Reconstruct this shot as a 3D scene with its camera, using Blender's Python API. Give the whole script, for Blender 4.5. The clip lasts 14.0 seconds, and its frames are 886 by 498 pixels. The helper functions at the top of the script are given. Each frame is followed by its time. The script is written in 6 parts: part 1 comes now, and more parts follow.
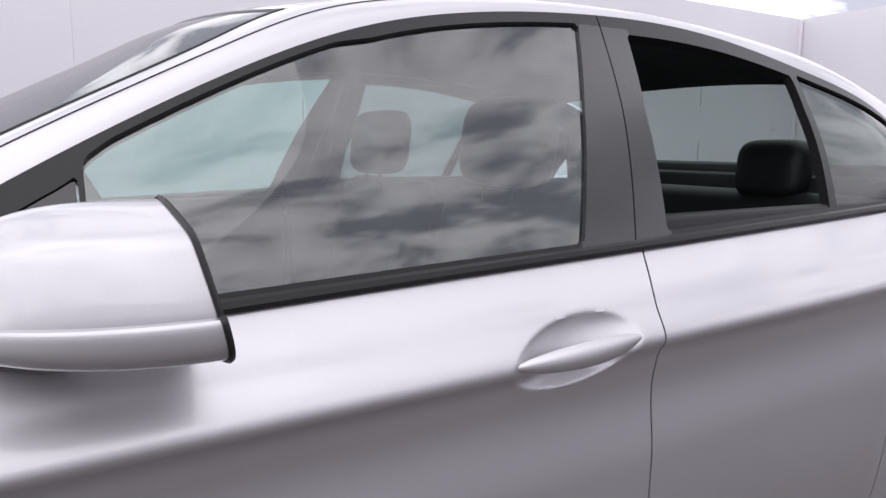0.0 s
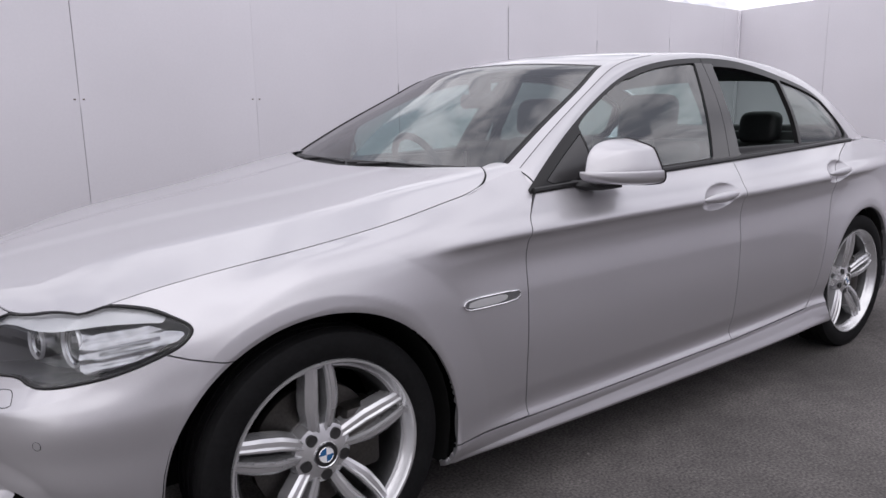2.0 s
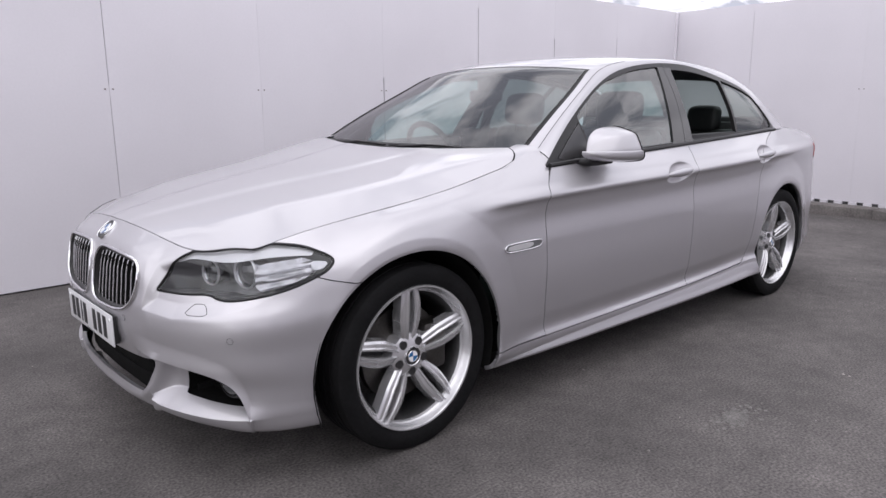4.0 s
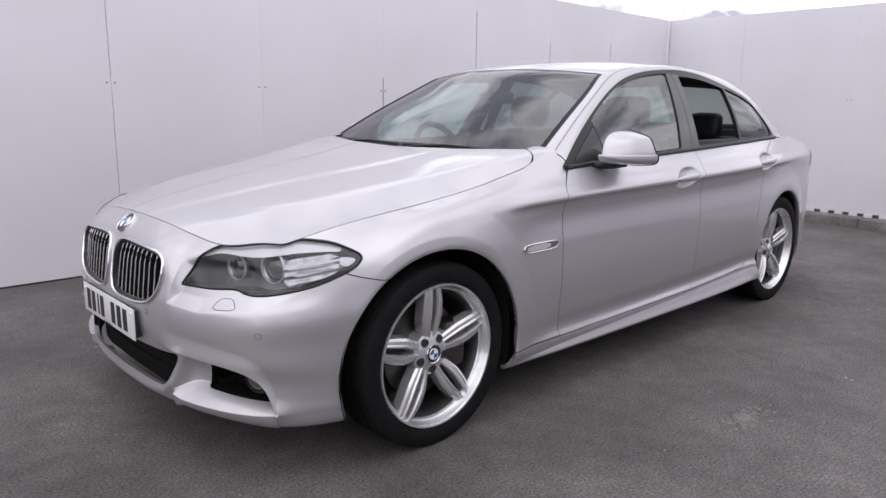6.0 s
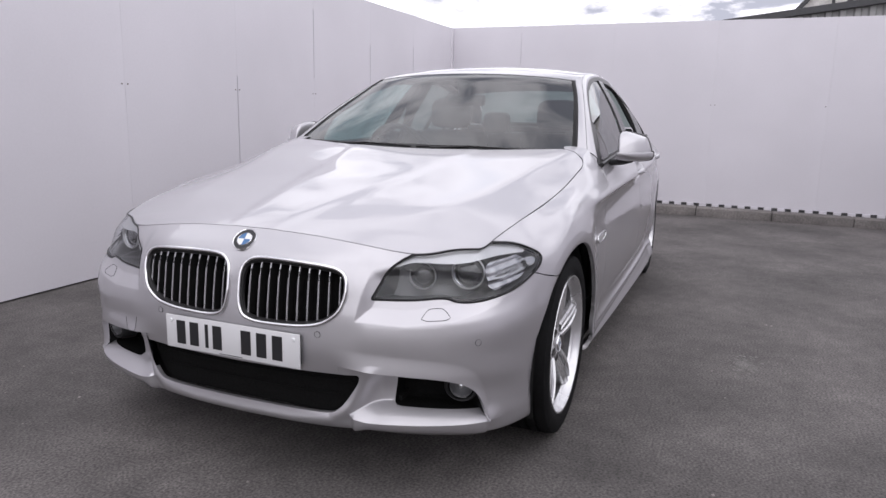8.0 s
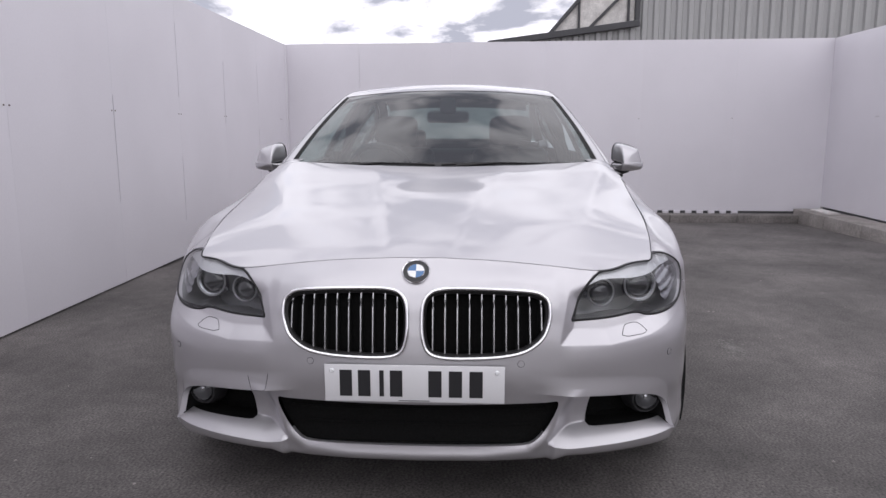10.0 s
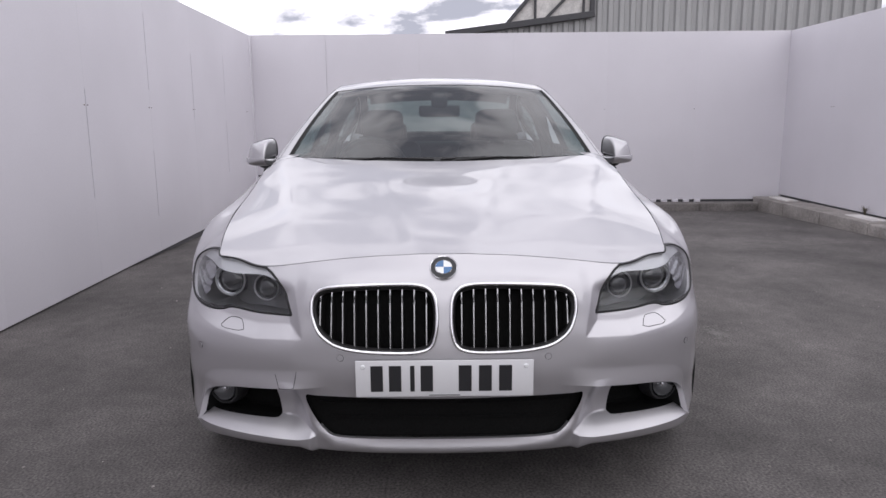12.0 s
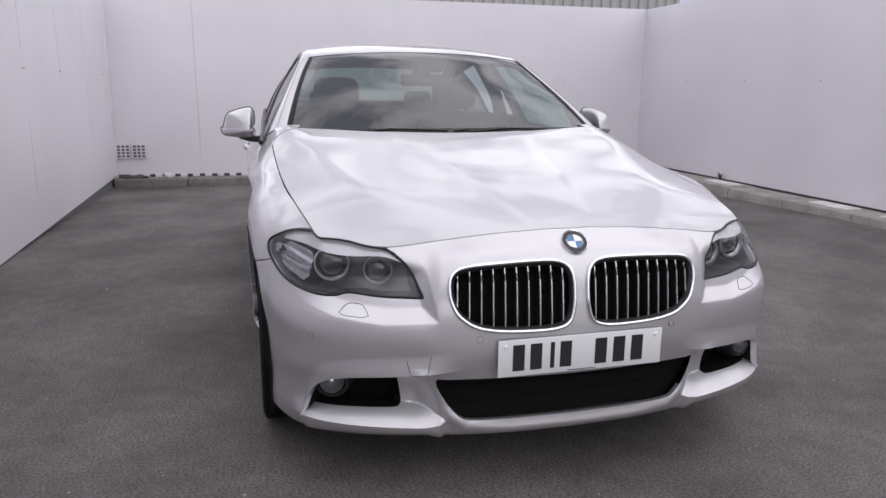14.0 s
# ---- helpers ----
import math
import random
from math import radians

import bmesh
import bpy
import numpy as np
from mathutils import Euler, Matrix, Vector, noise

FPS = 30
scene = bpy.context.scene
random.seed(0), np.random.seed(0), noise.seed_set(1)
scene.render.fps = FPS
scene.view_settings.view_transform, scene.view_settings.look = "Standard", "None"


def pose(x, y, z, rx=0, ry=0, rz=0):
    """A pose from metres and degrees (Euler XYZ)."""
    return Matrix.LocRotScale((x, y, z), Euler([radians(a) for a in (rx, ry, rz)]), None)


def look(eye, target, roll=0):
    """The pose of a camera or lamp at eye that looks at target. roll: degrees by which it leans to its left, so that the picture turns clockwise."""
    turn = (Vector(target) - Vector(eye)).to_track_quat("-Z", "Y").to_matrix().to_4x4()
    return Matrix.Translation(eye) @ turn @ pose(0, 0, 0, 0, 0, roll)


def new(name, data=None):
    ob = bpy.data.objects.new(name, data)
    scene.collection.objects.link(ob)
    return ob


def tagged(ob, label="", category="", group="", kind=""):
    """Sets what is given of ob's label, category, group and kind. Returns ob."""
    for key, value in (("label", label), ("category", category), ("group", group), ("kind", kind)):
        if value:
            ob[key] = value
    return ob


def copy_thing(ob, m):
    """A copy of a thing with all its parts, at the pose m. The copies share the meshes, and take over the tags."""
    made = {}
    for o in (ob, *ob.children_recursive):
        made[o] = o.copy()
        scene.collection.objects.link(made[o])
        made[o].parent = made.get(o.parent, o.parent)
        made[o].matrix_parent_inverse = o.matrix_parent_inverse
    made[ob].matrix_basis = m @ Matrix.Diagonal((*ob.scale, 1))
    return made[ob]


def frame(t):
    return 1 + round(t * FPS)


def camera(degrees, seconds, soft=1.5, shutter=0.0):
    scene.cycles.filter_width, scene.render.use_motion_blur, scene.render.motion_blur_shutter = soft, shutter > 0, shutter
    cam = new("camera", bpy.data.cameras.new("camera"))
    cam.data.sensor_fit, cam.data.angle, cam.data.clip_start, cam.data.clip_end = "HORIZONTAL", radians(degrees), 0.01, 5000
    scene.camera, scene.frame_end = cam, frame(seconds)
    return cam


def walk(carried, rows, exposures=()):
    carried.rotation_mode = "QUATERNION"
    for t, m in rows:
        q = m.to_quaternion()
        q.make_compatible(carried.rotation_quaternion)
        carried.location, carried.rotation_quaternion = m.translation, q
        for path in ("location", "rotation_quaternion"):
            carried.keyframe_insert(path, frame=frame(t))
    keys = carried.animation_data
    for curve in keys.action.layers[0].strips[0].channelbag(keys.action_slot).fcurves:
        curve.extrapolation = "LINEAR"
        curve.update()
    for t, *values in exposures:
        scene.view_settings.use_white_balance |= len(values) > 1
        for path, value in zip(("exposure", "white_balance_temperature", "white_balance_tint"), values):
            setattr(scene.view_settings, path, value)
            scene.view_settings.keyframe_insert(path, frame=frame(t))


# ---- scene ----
# The camera and its walk: from the front door, back round the nose, to the far front corner.
cam = camera(64.3, 14.0)
PATH = [
    (0, (1.007, -1.653, 1.158), (2.022, 0.046, 0.868), 0.2),
    (0.5, (0.536, -1.887, 1.174), (1.542, -0.186, 0.864), -0.5),
    (1, (0.076, -2.073, 1.186), (1.133, -0.414, 0.825), -1.8),
    (1.5, (-0.329, -2.282, 1.195), (0.764, -0.653, 0.811), -0.8),
    (2, (-0.742, -2.416, 1.192), (0.427, -0.838, 0.817), -1.0),
    (2.5, (-1.059, -2.543, 1.203), (0.158, -0.995, 0.855), -1.4),
    (3, (-1.313, -2.662, 1.208), (-0.084, -1.126, 0.846), -1.3),
    (3.5, (-1.458, -2.715, 1.217), (-0.179, -1.232, 0.812), -0.7),
    (3.7, (-1.471, -2.716, 1.215), (-0.173, -1.25, 0.807), -0.6),
    (5.8, (-1.504, -2.694, 1.208), (-0.193, -1.239, 0.803), -0.3),
    (6, (-1.603, -2.628, 1.203), (-0.258, -1.203, 0.803), 0.8),
    (6.5, (-1.857, -2.455, 1.206), (-0.376, -1.17, 0.81), 1.9),
    (7, (-2.071, -2.145, 1.195), (-0.498, -0.975, 0.796), 0.1),
    (7.5, (-2.315, -1.813, 1.195), (-0.62, -0.828, 0.798), 1.0),
    (8, (-2.519, -1.43, 1.192), (-0.704, -0.685, 0.804), 1.2),
    (8.5, (-2.634, -1.051, 1.209), (-0.745, -0.512, 0.832), 0.6),
    (9, (-2.712, -0.656, 1.197), (-0.768, -0.349, 0.84), -0.6),
    (9.2, (-2.705, -0.534, 1.173), (-0.751, -0.28, 0.829), -0.7),
    (11.3, (-2.757, 0.004, 1.206), (-0.792, -0.025, 0.837), -0.0),
    (11.5, (-2.755, 0.005, 1.207), (-0.789, -0.035, 0.839), -0.3),
    (12, (-2.751, 0.018, 1.204), (-0.784, 0.002, 0.841), -0.4),
    (12.5, (-2.743, 0.053, 1.199), (-0.777, 0.026, 0.836), -0.3),
    (13, (-2.712, 0.207, 1.18), (-0.747, 0.095, 0.813), 0.6),
    (13.5, (-2.623, 0.517, 1.194), (-0.684, 0.186, 0.796), 0.2),
    (14, (-2.566, 0.905, 1.211), (-0.67, 0.391, 0.76), 0.6),
]
walk(cam, [(t, look(eye, target, roll)) for t, eye, target, roll in PATH], exposures=[(0, 0.29), (0.5, 0.02), (1, -0.18), (2, -0.02), (3, 0.03), (3.5, 0.18), (6, 0.15), (8, 0.06), (9, -0.06), (11.5, -0.08), (12.5, -0.08), (14, 0.05)])

# World: a bright, broken overcast over a clear sky.
world = bpy.data.worlds.new("sky")
scene.world = world
world.use_nodes = True
wt = world.node_tree
wn, wl = wt.nodes, wt.links
sky = wn.new("ShaderNodeTexSky")
sky.sky_type, sky.sun_disc = "NISHITA", False
SUN_UP, SUN_TURN = radians(44), radians(238)
sky.sun_elevation, sky.sun_rotation = SUN_UP, SUN_TURN
big = wn.new("ShaderNodeTexNoise")
big.inputs["Scale"].default_value, big.inputs["Detail"].default_value, big.inputs["Roughness"].default_value = 3.8, 8.0, 0.56
big.inputs["Distortion"].default_value = 0.4
cover = wn.new("ShaderNodeValToRGB")
cover.color_ramp.elements[0].position, cover.color_ramp.elements[0].color = 0.30, (0.72, 0.72, 0.72, 1)
cover.color_ramp.elements[1].position, cover.color_ramp.elements[1].color = 0.42, (1, 1, 1, 1)
shade = wn.new("ShaderNodeValToRGB")
for n, (p, c) in enumerate(((0.41, (7.5, 7.35, 7.9)), (0.50, (5.9, 5.77, 6.28)), (0.60, (2.5, 2.55, 3.05)))):
    e = shade.color_ramp.elements[n] if n < 2 else shade.color_ramp.elements.new(p)
    e.position, e.color = p, (*c, 1)
mix = wn.new("ShaderNodeMix")
mix.data_type = "RGBA"
# Clouds lie in one level layer, so that they close up towards the horizon.
way, split, lift, layer = (wn.new("ShaderNode" + k) for k in ("TexCoord", "SeparateXYZ", "Math", "VectorMath"))
lift.operation, layer.operation = "MULTIPLY_ADD", "DIVIDE"
lift.use_clamp = False
lift.inputs[1].default_value, lift.inputs[2].default_value = 1.0, 0.30
wl.new(way.outputs["Generated"], split.inputs[0])
wl.new(split.outputs["Z"], lift.inputs[0])
wl.new(way.outputs["Generated"], layer.inputs[0])
wl.new(lift.outputs[0], layer.inputs[1])
wl.new(layer.outputs[0], big.inputs["Vector"])
wl.new(big.outputs["Fac"], cover.inputs[0])
wl.new(big.outputs["Fac"], shade.inputs[0])
wl.new(cover.outputs[0], mix.inputs["Factor"])
wl.new(sky.outputs[0], mix.inputs["A"])
wl.new(shade.outputs[0], mix.inputs["B"])
wl.new(mix.outputs["Result"], wn["Background"].inputs[0])
wn["Background"].inputs[1].default_value = 0.219
sun = new("sun", bpy.data.lights.new("sun", "SUN"))
sun.data.energy, sun.data.angle, sun.data.color = 0.95, radians(110), (1.0, 0.97, 0.96)
sun.matrix_world = look((0, 0, 20), Vector((0, 0, 20)) - Vector((math.sin(SUN_TURN) * math.cos(SUN_UP), math.cos(SUN_TURN) * math.cos(SUN_UP), math.sin(SUN_UP))))


# ---- materials ----
def material(name, color, rough=0.5, metal=0.0, coat=0.0, grain=0.0, grain_scale=200.0, bump=0.0, bump_scale=300.0, stain=0.0, stain_scale=1.5, mottle=0.0, mottle_scale=12.0, spread=0.0, coat_rough=0.03, spec=0.5):
    """A principled surface: colour varied by fine grain, by large soft stains and from piece to piece, with fine relief."""
    m = bpy.data.materials.new(name)
    m.use_nodes = True
    t = m.node_tree
    b = t.nodes["Principled BSDF"]
    b.inputs["Roughness"].default_value, b.inputs["Metallic"].default_value = rough, metal
    b.inputs["Coat Weight"].default_value, b.inputs["Coat Roughness"].default_value = coat, coat_rough
    b.inputs["Base Color"].default_value = (*color, 1)
    b.inputs["Specular IOR Level"].default_value = spec
    where = t.nodes.new("ShaderNodeTexCoord").outputs["Object"]
    out = None

    def vary(source, low, high, soft=True):
        nonlocal out
        r = t.nodes.new("ShaderNodeMapRange")
        r.inputs["From Min"].default_value, r.inputs["From Max"].default_value = (0.28, 0.72) if soft else (0.0, 1.0)
        r.inputs["To Min"].default_value, r.inputs["To Max"].default_value = low, high
        t.links.new(source, r.inputs["Value"])
        if out is None:
            out = r.outputs[0]
        else:
            k = t.nodes.new("ShaderNodeMath")
            k.operation = "MULTIPLY"
            t.links.new(out, k.inputs[0])
            t.links.new(r.outputs[0], k.inputs[1])
            out = k.outputs[0]

    def noise_of(scale, detail=4.0):
        n = t.nodes.new("ShaderNodeTexNoise")
        n.inputs["Scale"].default_value, n.inputs["Detail"].default_value = scale, detail
        t.links.new(where, n.inputs["Vector"])
        return n.outputs["Fac"]

    if grain:
        vary(noise_of(grain_scale, 3), 1 - grain, 1 + grain)
    if stain:
        vary(noise_of(stain_scale, 6), 1 - stain, 1 + stain)
    if mottle:
        vary(noise_of(mottle_scale, 5), 1 - mottle, 1 + mottle)
    if spread:
        vary(t.nodes.new("ShaderNodeObjectInfo").outputs["Random"], 1 - spread, 1 + spread, False)
    if out is not None:
        v = t.nodes.new("ShaderNodeVectorMath")
        v.operation = "SCALE"
        v.inputs[0].default_value = color
        t.links.new(out, v.inputs["Scale"])
        t.links.new(v.outputs[0], b.inputs["Base Color"])
    if bump:
        n = t.nodes.new("ShaderNodeBump")
        n.inputs["Strength"].default_value, n.inputs["Distance"].default_value = bump, 0.004
        t.links.new(noise_of(bump_scale, 4), n.inputs["Height"])
        t.links.new(n.outputs[0], b.inputs["Normal"])
    return m


def glass_material(name, tint, least=0.08, rough=0.0):
    """A thin pane: tinted and clear, with a mirror gloss that grows at a grazing angle, the same from both sides."""
    m = bpy.data.materials.new(name)
    m.use_nodes = True
    t = m.node_tree
    t.nodes.remove(t.nodes["Principled BSDF"])
    clear, gloss, mixed, facing, power, span = (t.nodes.new("ShaderNode" + k) for k in ("BsdfTransparent", "BsdfGlossy", "MixShader", "LayerWeight", "Math", "MapRange"))
    clear.inputs["Color"].default_value = (*tint, 1)
    gloss.inputs["Roughness"].default_value = rough
    facing.inputs["Blend"].default_value = 0.5
    power.operation = "POWER"
    power.inputs[1].default_value = 4.6
    span.inputs["To Min"].default_value = least
    t.links.new(facing.outputs["Facing"], power.inputs[0])
    t.links.new(power.outputs[0], span.inputs["Value"])
    t.links.new(span.outputs[0], mixed.inputs[0])
    t.links.new(clear.outputs[0], mixed.inputs[1])
    t.links.new(gloss.outputs[0], mixed.inputs[2])
    t.links.new(mixed.outputs[0], t.nodes["Material Output"].inputs["Surface"])
    return m


PAINT = material("silver_paint", (0.535, 0.525, 0.545), 0.46, 0.85, coat=1.0, coat_rough=0.015, grain=0.035, grain_scale=900, stain=0.015, stain_scale=2.0)
TRIM = material("black_trim", (0.012, 0.0115, 0.012), 0.36, grain=0.1, grain_scale=300, spec=0.3)
GLOSS = material("gloss_black", (0.030, 0.029, 0.030), 0.20, spec=0.45, grain=0.05, grain_scale=300, coat=0.15, coat_rough=0.08)
FRIT = material("black_glass_band", (0.008, 0.008, 0.008), 0.45, spec=0.15, grain=0.05, grain_scale=300)
PLASTIC = material("black_plastic", (0.018, 0.018, 0.019), 0.55, grain=0.15, grain_scale=400, bump=0.1, bump_scale=900)
MESH = material("black_mesh", (0.006, 0.006, 0.006), 0.8, spec=0.1, grain=0.3, grain_scale=150, bump=0.5, bump_scale=120)
RUBBER = material("tyre_rubber", (0.008, 0.008, 0.0085), 0.75, spec=0.12, grain=0.2, grain_scale=90, bump=0.25, bump_scale=260, stain=0.25, stain_scale=9)
CHROME = material("chrome", (0.82, 0.82, 0.83), 0.09, 1.0)
ALLOY = material("alloy_paint", (0.66, 0.66, 0.67), 0.27, 0.72, coat=0.5, grain=0.03, grain_scale=700, stain=0.06, stain_scale=14)
BAR = material("grille_bar", (0.55, 0.55, 0.56), 0.25, 0.9, grain=0.05, grain_scale=300)
BARREL = material("rim_barrel", (0.065, 0.065, 0.066), 0.42, 0.7, grain=0.1, grain_scale=80, stain=0.2, stain_scale=12)
DISC = material("brake_steel", (0.10, 0.095, 0.09), 0.5, 1.0, grain=0.15, grain_scale=120)
DARK = material("wheel_well", (0.010, 0.010, 0.010), 0.9, spec=0.2, grain=0.2, grain_scale=60)
GLASS = glass_material("window_glass", (0.52, 0.74, 0.70), 0.17)
DARK_GLASS = glass_material("tinted_glass", (0.33, 0.39, 0.365), 0.055)
REAR_GLASS = glass_material("rear_window_glass", (0.38, 0.45, 0.42), 0.02)
SCREEN = glass_material("windscreen_glass", (0.42, 0.52, 0.51), 0.15)
LENS = glass_material("lamp_lens", (0.94, 0.95, 0.96), 0.05)
LAMP_GREY = material("lamp_bezel", (0.145, 0.145, 0.15), 0.36, 0.4, grain=0.06, grain_scale=200)
LAMP_SILVER = material("lamp_reflector", (0.34, 0.34, 0.355), 0.22, 1.0, grain=0.2, grain_scale=60, bump=0.12, bump_scale=40)
PROJECTOR = material("projector_glass", (0.025, 0.026, 0.028), 0.06, coat=1.0)
RING = material("lamp_brow", (0.50, 0.50, 0.51), 0.36, 0.6, grain=0.03, grain_scale=200)
HALO = material("halo_ring", (0.60, 0.60, 0.61), 0.28, 0.4, grain=0.05, grain_scale=300)
RED = material("tail_lamp_red", (0.32, 0.01, 0.012), 0.12, coat=1.0)
BLUE = material("badge_blue", (0.02, 0.12, 0.30), 0.2, coat=0.8)
WHITE = material("badge_white", (0.78, 0.79, 0.80), 0.25, coat=0.8)
PLATE = material("plate_white", (0.66, 0.66, 0.67), 0.35, coat=0.3, grain=0.02, grain_scale=300)
INK = material("plate_black", (0.016, 0.016, 0.018), 0.4)
LEATHER = material("black_leather", (0.015, 0.015, 0.016), 0.5, grain=0.15, grain_scale=60, bump=0.04, bump_scale=350)
LINER = material("grey_headliner", (0.055, 0.055, 0.057), 0.9, grain=0.05, grain_scale=1200)


# ---- geometry helpers ----
def spline(xs, ys, q):
    """Smooth interpolation through knots that never overshoots them."""
    xs, ys, q = np.asarray(xs, float), np.asarray(ys, float), np.clip(np.asarray(q, float), xs[0], xs[-1])
    h, d = np.diff(xs), np.diff(ys) / np.diff(xs)
    m = np.zeros(len(xs))
    w1, w2 = 2 * h[1:] + h[:-1], h[1:] + 2 * h[:-1]
    ok = d[:-1] * d[1:] > 0
    m[1:-1][ok] = (w1 + w2)[ok] / (w1[ok] / d[:-1][ok] + w2[ok] / d[1:][ok])
    m[0], m[-1] = d[0], d[-1]
    i = np.clip(np.searchsorted(xs, q, side="right") - 1, 0, len(h) - 1)
    t = (q - xs[i]) / h[i]
    return (2 * t**3 - 3 * t**2 + 1) * ys[i] + (t**3 - 2 * t**2 + t) * h[i] * m[i] + (3 * t**2 - 2 * t**3) * ys[i + 1] + (t**3 - t**2) * h[i] * m[i + 1]


def cubic(xs, ys, q):
    """Natural cubic spline, for fair long curves."""
    xs, ys, q = np.asarray(xs, float), np.asarray(ys, float), np.asarray(q, float)
    n, h = len(xs), np.diff(xs)
    a, r = np.eye(n), np.zeros(n)
    for i in range(1, n - 1):
        a[i, i - 1], a[i, i], a[i, i + 1] = h[i - 1], 2 * (h[i - 1] + h[i]), h[i]
        r[i] = 6 * ((ys[i + 1] - ys[i]) / h[i] - (ys[i] - ys[i - 1]) / h[i - 1])
    k = np.linalg.solve(a, r)
    i = np.clip(np.searchsorted(xs, q, side="right") - 1, 0, n - 2)
    u, v = xs[i + 1] - q, q - xs[i]
    return (k[i] * u**3 + k[i + 1] * v**3) / (6 * h[i]) + (ys[i] / h[i] - k[i] * h[i] / 6) * u + (ys[i + 1] / h[i] - k[i + 1] * h[i] / 6) * v


def rounded(points, rounds=3):
    """A closed outline with its corners cut round."""
    p = np.asarray(points, float)
    for _ in range(rounds):
        n = np.roll(p, -1, 0)
        p = np.stack([0.78 * p + 0.22 * n, 0.22 * p + 0.78 * n], 1).reshape(-1, p.shape[1])
    return p


def distance(q, outline):
    """Signed distance of points from a closed outline in a plane; negative inside."""
    q, a = np.asarray(q, float), np.asarray(outline, float)
    b = np.roll(a, -1, 0)
    far = np.full(len(q), 9.0)
    lo, hi = a.min(0) - 0.12, a.max(0) + 0.12
    near = np.where(((q > lo) & (q < hi)).all(1))[0]
    for part in np.array_split(near, max(1, len(near) // 4000)):
        p = q[part][:, None]
        e, w = (b - a)[None], p - a[None]
        k = np.clip((w * e).sum(-1) / np.maximum((e * e).sum(-1), 1e-12), 0, 1)
        gap = np.sqrt(((w - e * k[..., None]) ** 2).sum(-1)).min(1)
        up = (a[None, :, 1] <= p[..., 1]) != (b[None, :, 1] <= p[..., 1])
        side = e[..., 0] * w[..., 1] - e[..., 1] * w[..., 0]
        turn = (up & ((side > 0) == (e[..., 1] > 0))).sum(1)
        far[part] = np.where(turn % 2 == 1, -gap, gap)
    return far


def along(q, line, closed=False):
    """Distance of points from an open polyline."""
    q, a = np.asarray(q, float), np.asarray(line, float)
    best = np.full(len(q), 9.0)
    for p0, p1 in zip(a[:-1], a[1:]):
        e, w = p1 - p0, q - p0
        k = np.clip((w @ e) / (e @ e), 0, 1)
        best = np.minimum(best, np.hypot(*(w - k[:, None] * e).T))
    return best


def grid(rows, cols):
    """Triangles of a grid of rows x cols points."""
    i = np.arange(rows * cols).reshape(rows, cols)
    a, b, c, d = i[:-1, :-1].ravel(), i[:-1, 1:].ravel(), i[1:, 1:].ravel(), i[1:, :-1].ravel()
    return np.concatenate([np.stack([a, b, c], 1), np.stack([a, c, d], 1)])


def clip(sheet, f):
    """Keeps the part of a sheet (points with extra columns, triangles) where f <= 0, cut cleanly along f = 0."""
    v, t = sheet
    if len(t) == 0:
        return sheet
    f = np.where(np.abs(f) < 2e-5, 0.0, f)
    ins = f <= 0
    count = ins[t].sum(1)
    faces, extra, made, n = [t[count == 3]], [], {}, len(v)

    def cut(i, j):
        key = (i, j) if i < j else (j, i)
        if key not in made:
            k = f[key[0]] / (f[key[0]] - f[key[1]])
            made[key] = n + len(extra)
            extra.append(v[key[0]] * (1 - k) + v[key[1]] * k)
        return made[key]

    fresh = []
    for tri in t[(count == 1) | (count == 2)].tolist():
        out = []
        for i, j in zip(tri, tri[1:] + tri[:1]):
            if ins[i]:
                out.append(i)
            if ins[i] != ins[j] and f[i] != 0 and f[j] != 0:
                out.append(cut(i, j))
        out = list(dict.fromkeys(out))
        fresh += [(out[0], out[k], out[k + 1]) for k in range(1, len(out) - 1)]
    if fresh:
        faces.append(np.array(fresh))
    t = np.concatenate(faces)
    v = np.concatenate([v, np.array(extra)]) if extra else v
    used, back = np.unique(t, return_inverse=True)
    return v[used], back.reshape(-1, 3)


def normals_of(p, t):
    n = np.cross(p[t[:, 1]] - p[t[:, 0]], p[t[:, 2]] - p[t[:, 0]])
    out = np.zeros_like(p)
    for k in range(3):
        np.add.at(out, t[:, k], n)
    return out / np.maximum(np.linalg.norm(out, axis=1, keepdims=True), 1e-12)


def lipped(sheet, depth, turned_in=None):
    """Points and triangles of a sheet with its rim turned inwards, so that a panel shows its thickness at the gaps."""
    p, t = sheet[0][:, :3], sheet[1]
    edges = np.concatenate([t[:, [0, 1]], t[:, [1, 2]], t[:, [2, 0]]])
    key = np.sort(edges, 1)
    _, first, count = np.unique(key[:, 0] * (len(p) + 1) + key[:, 1], return_index=True, return_counts=True)
    rim = edges[first[count == 1]]
    if not depth or not len(rim):
        return p, t
    ids = np.unique(rim)
    n = normals_of(p, t) if turned_in is None else -turned_in(sheet[0])
    at = np.full(len(p), -1)
    at[ids] = len(p) + np.arange(len(ids))
    q = np.concatenate([p, p[ids] - depth * n[ids]])
    a, b = rim[:, 0], rim[:, 1]
    return q, np.concatenate([t, np.stack([a, at[a], b], 1), np.stack([b, at[a], at[b]], 1)])


def mesh_of(name, p, t, mat, sharp=38):
    me = bpy.data.meshes.new(name)
    me.from_pydata(np.asarray(p, float).tolist(), [], [list(f) for f in (t.tolist() if hasattr(t, "tolist") else t)])
    me.materials.append(mat)
    me.polygons.foreach_set("use_smooth", [True] * len(me.polygons))
    me.set_sharp_from_angle(angle=radians(sharp))
    return me


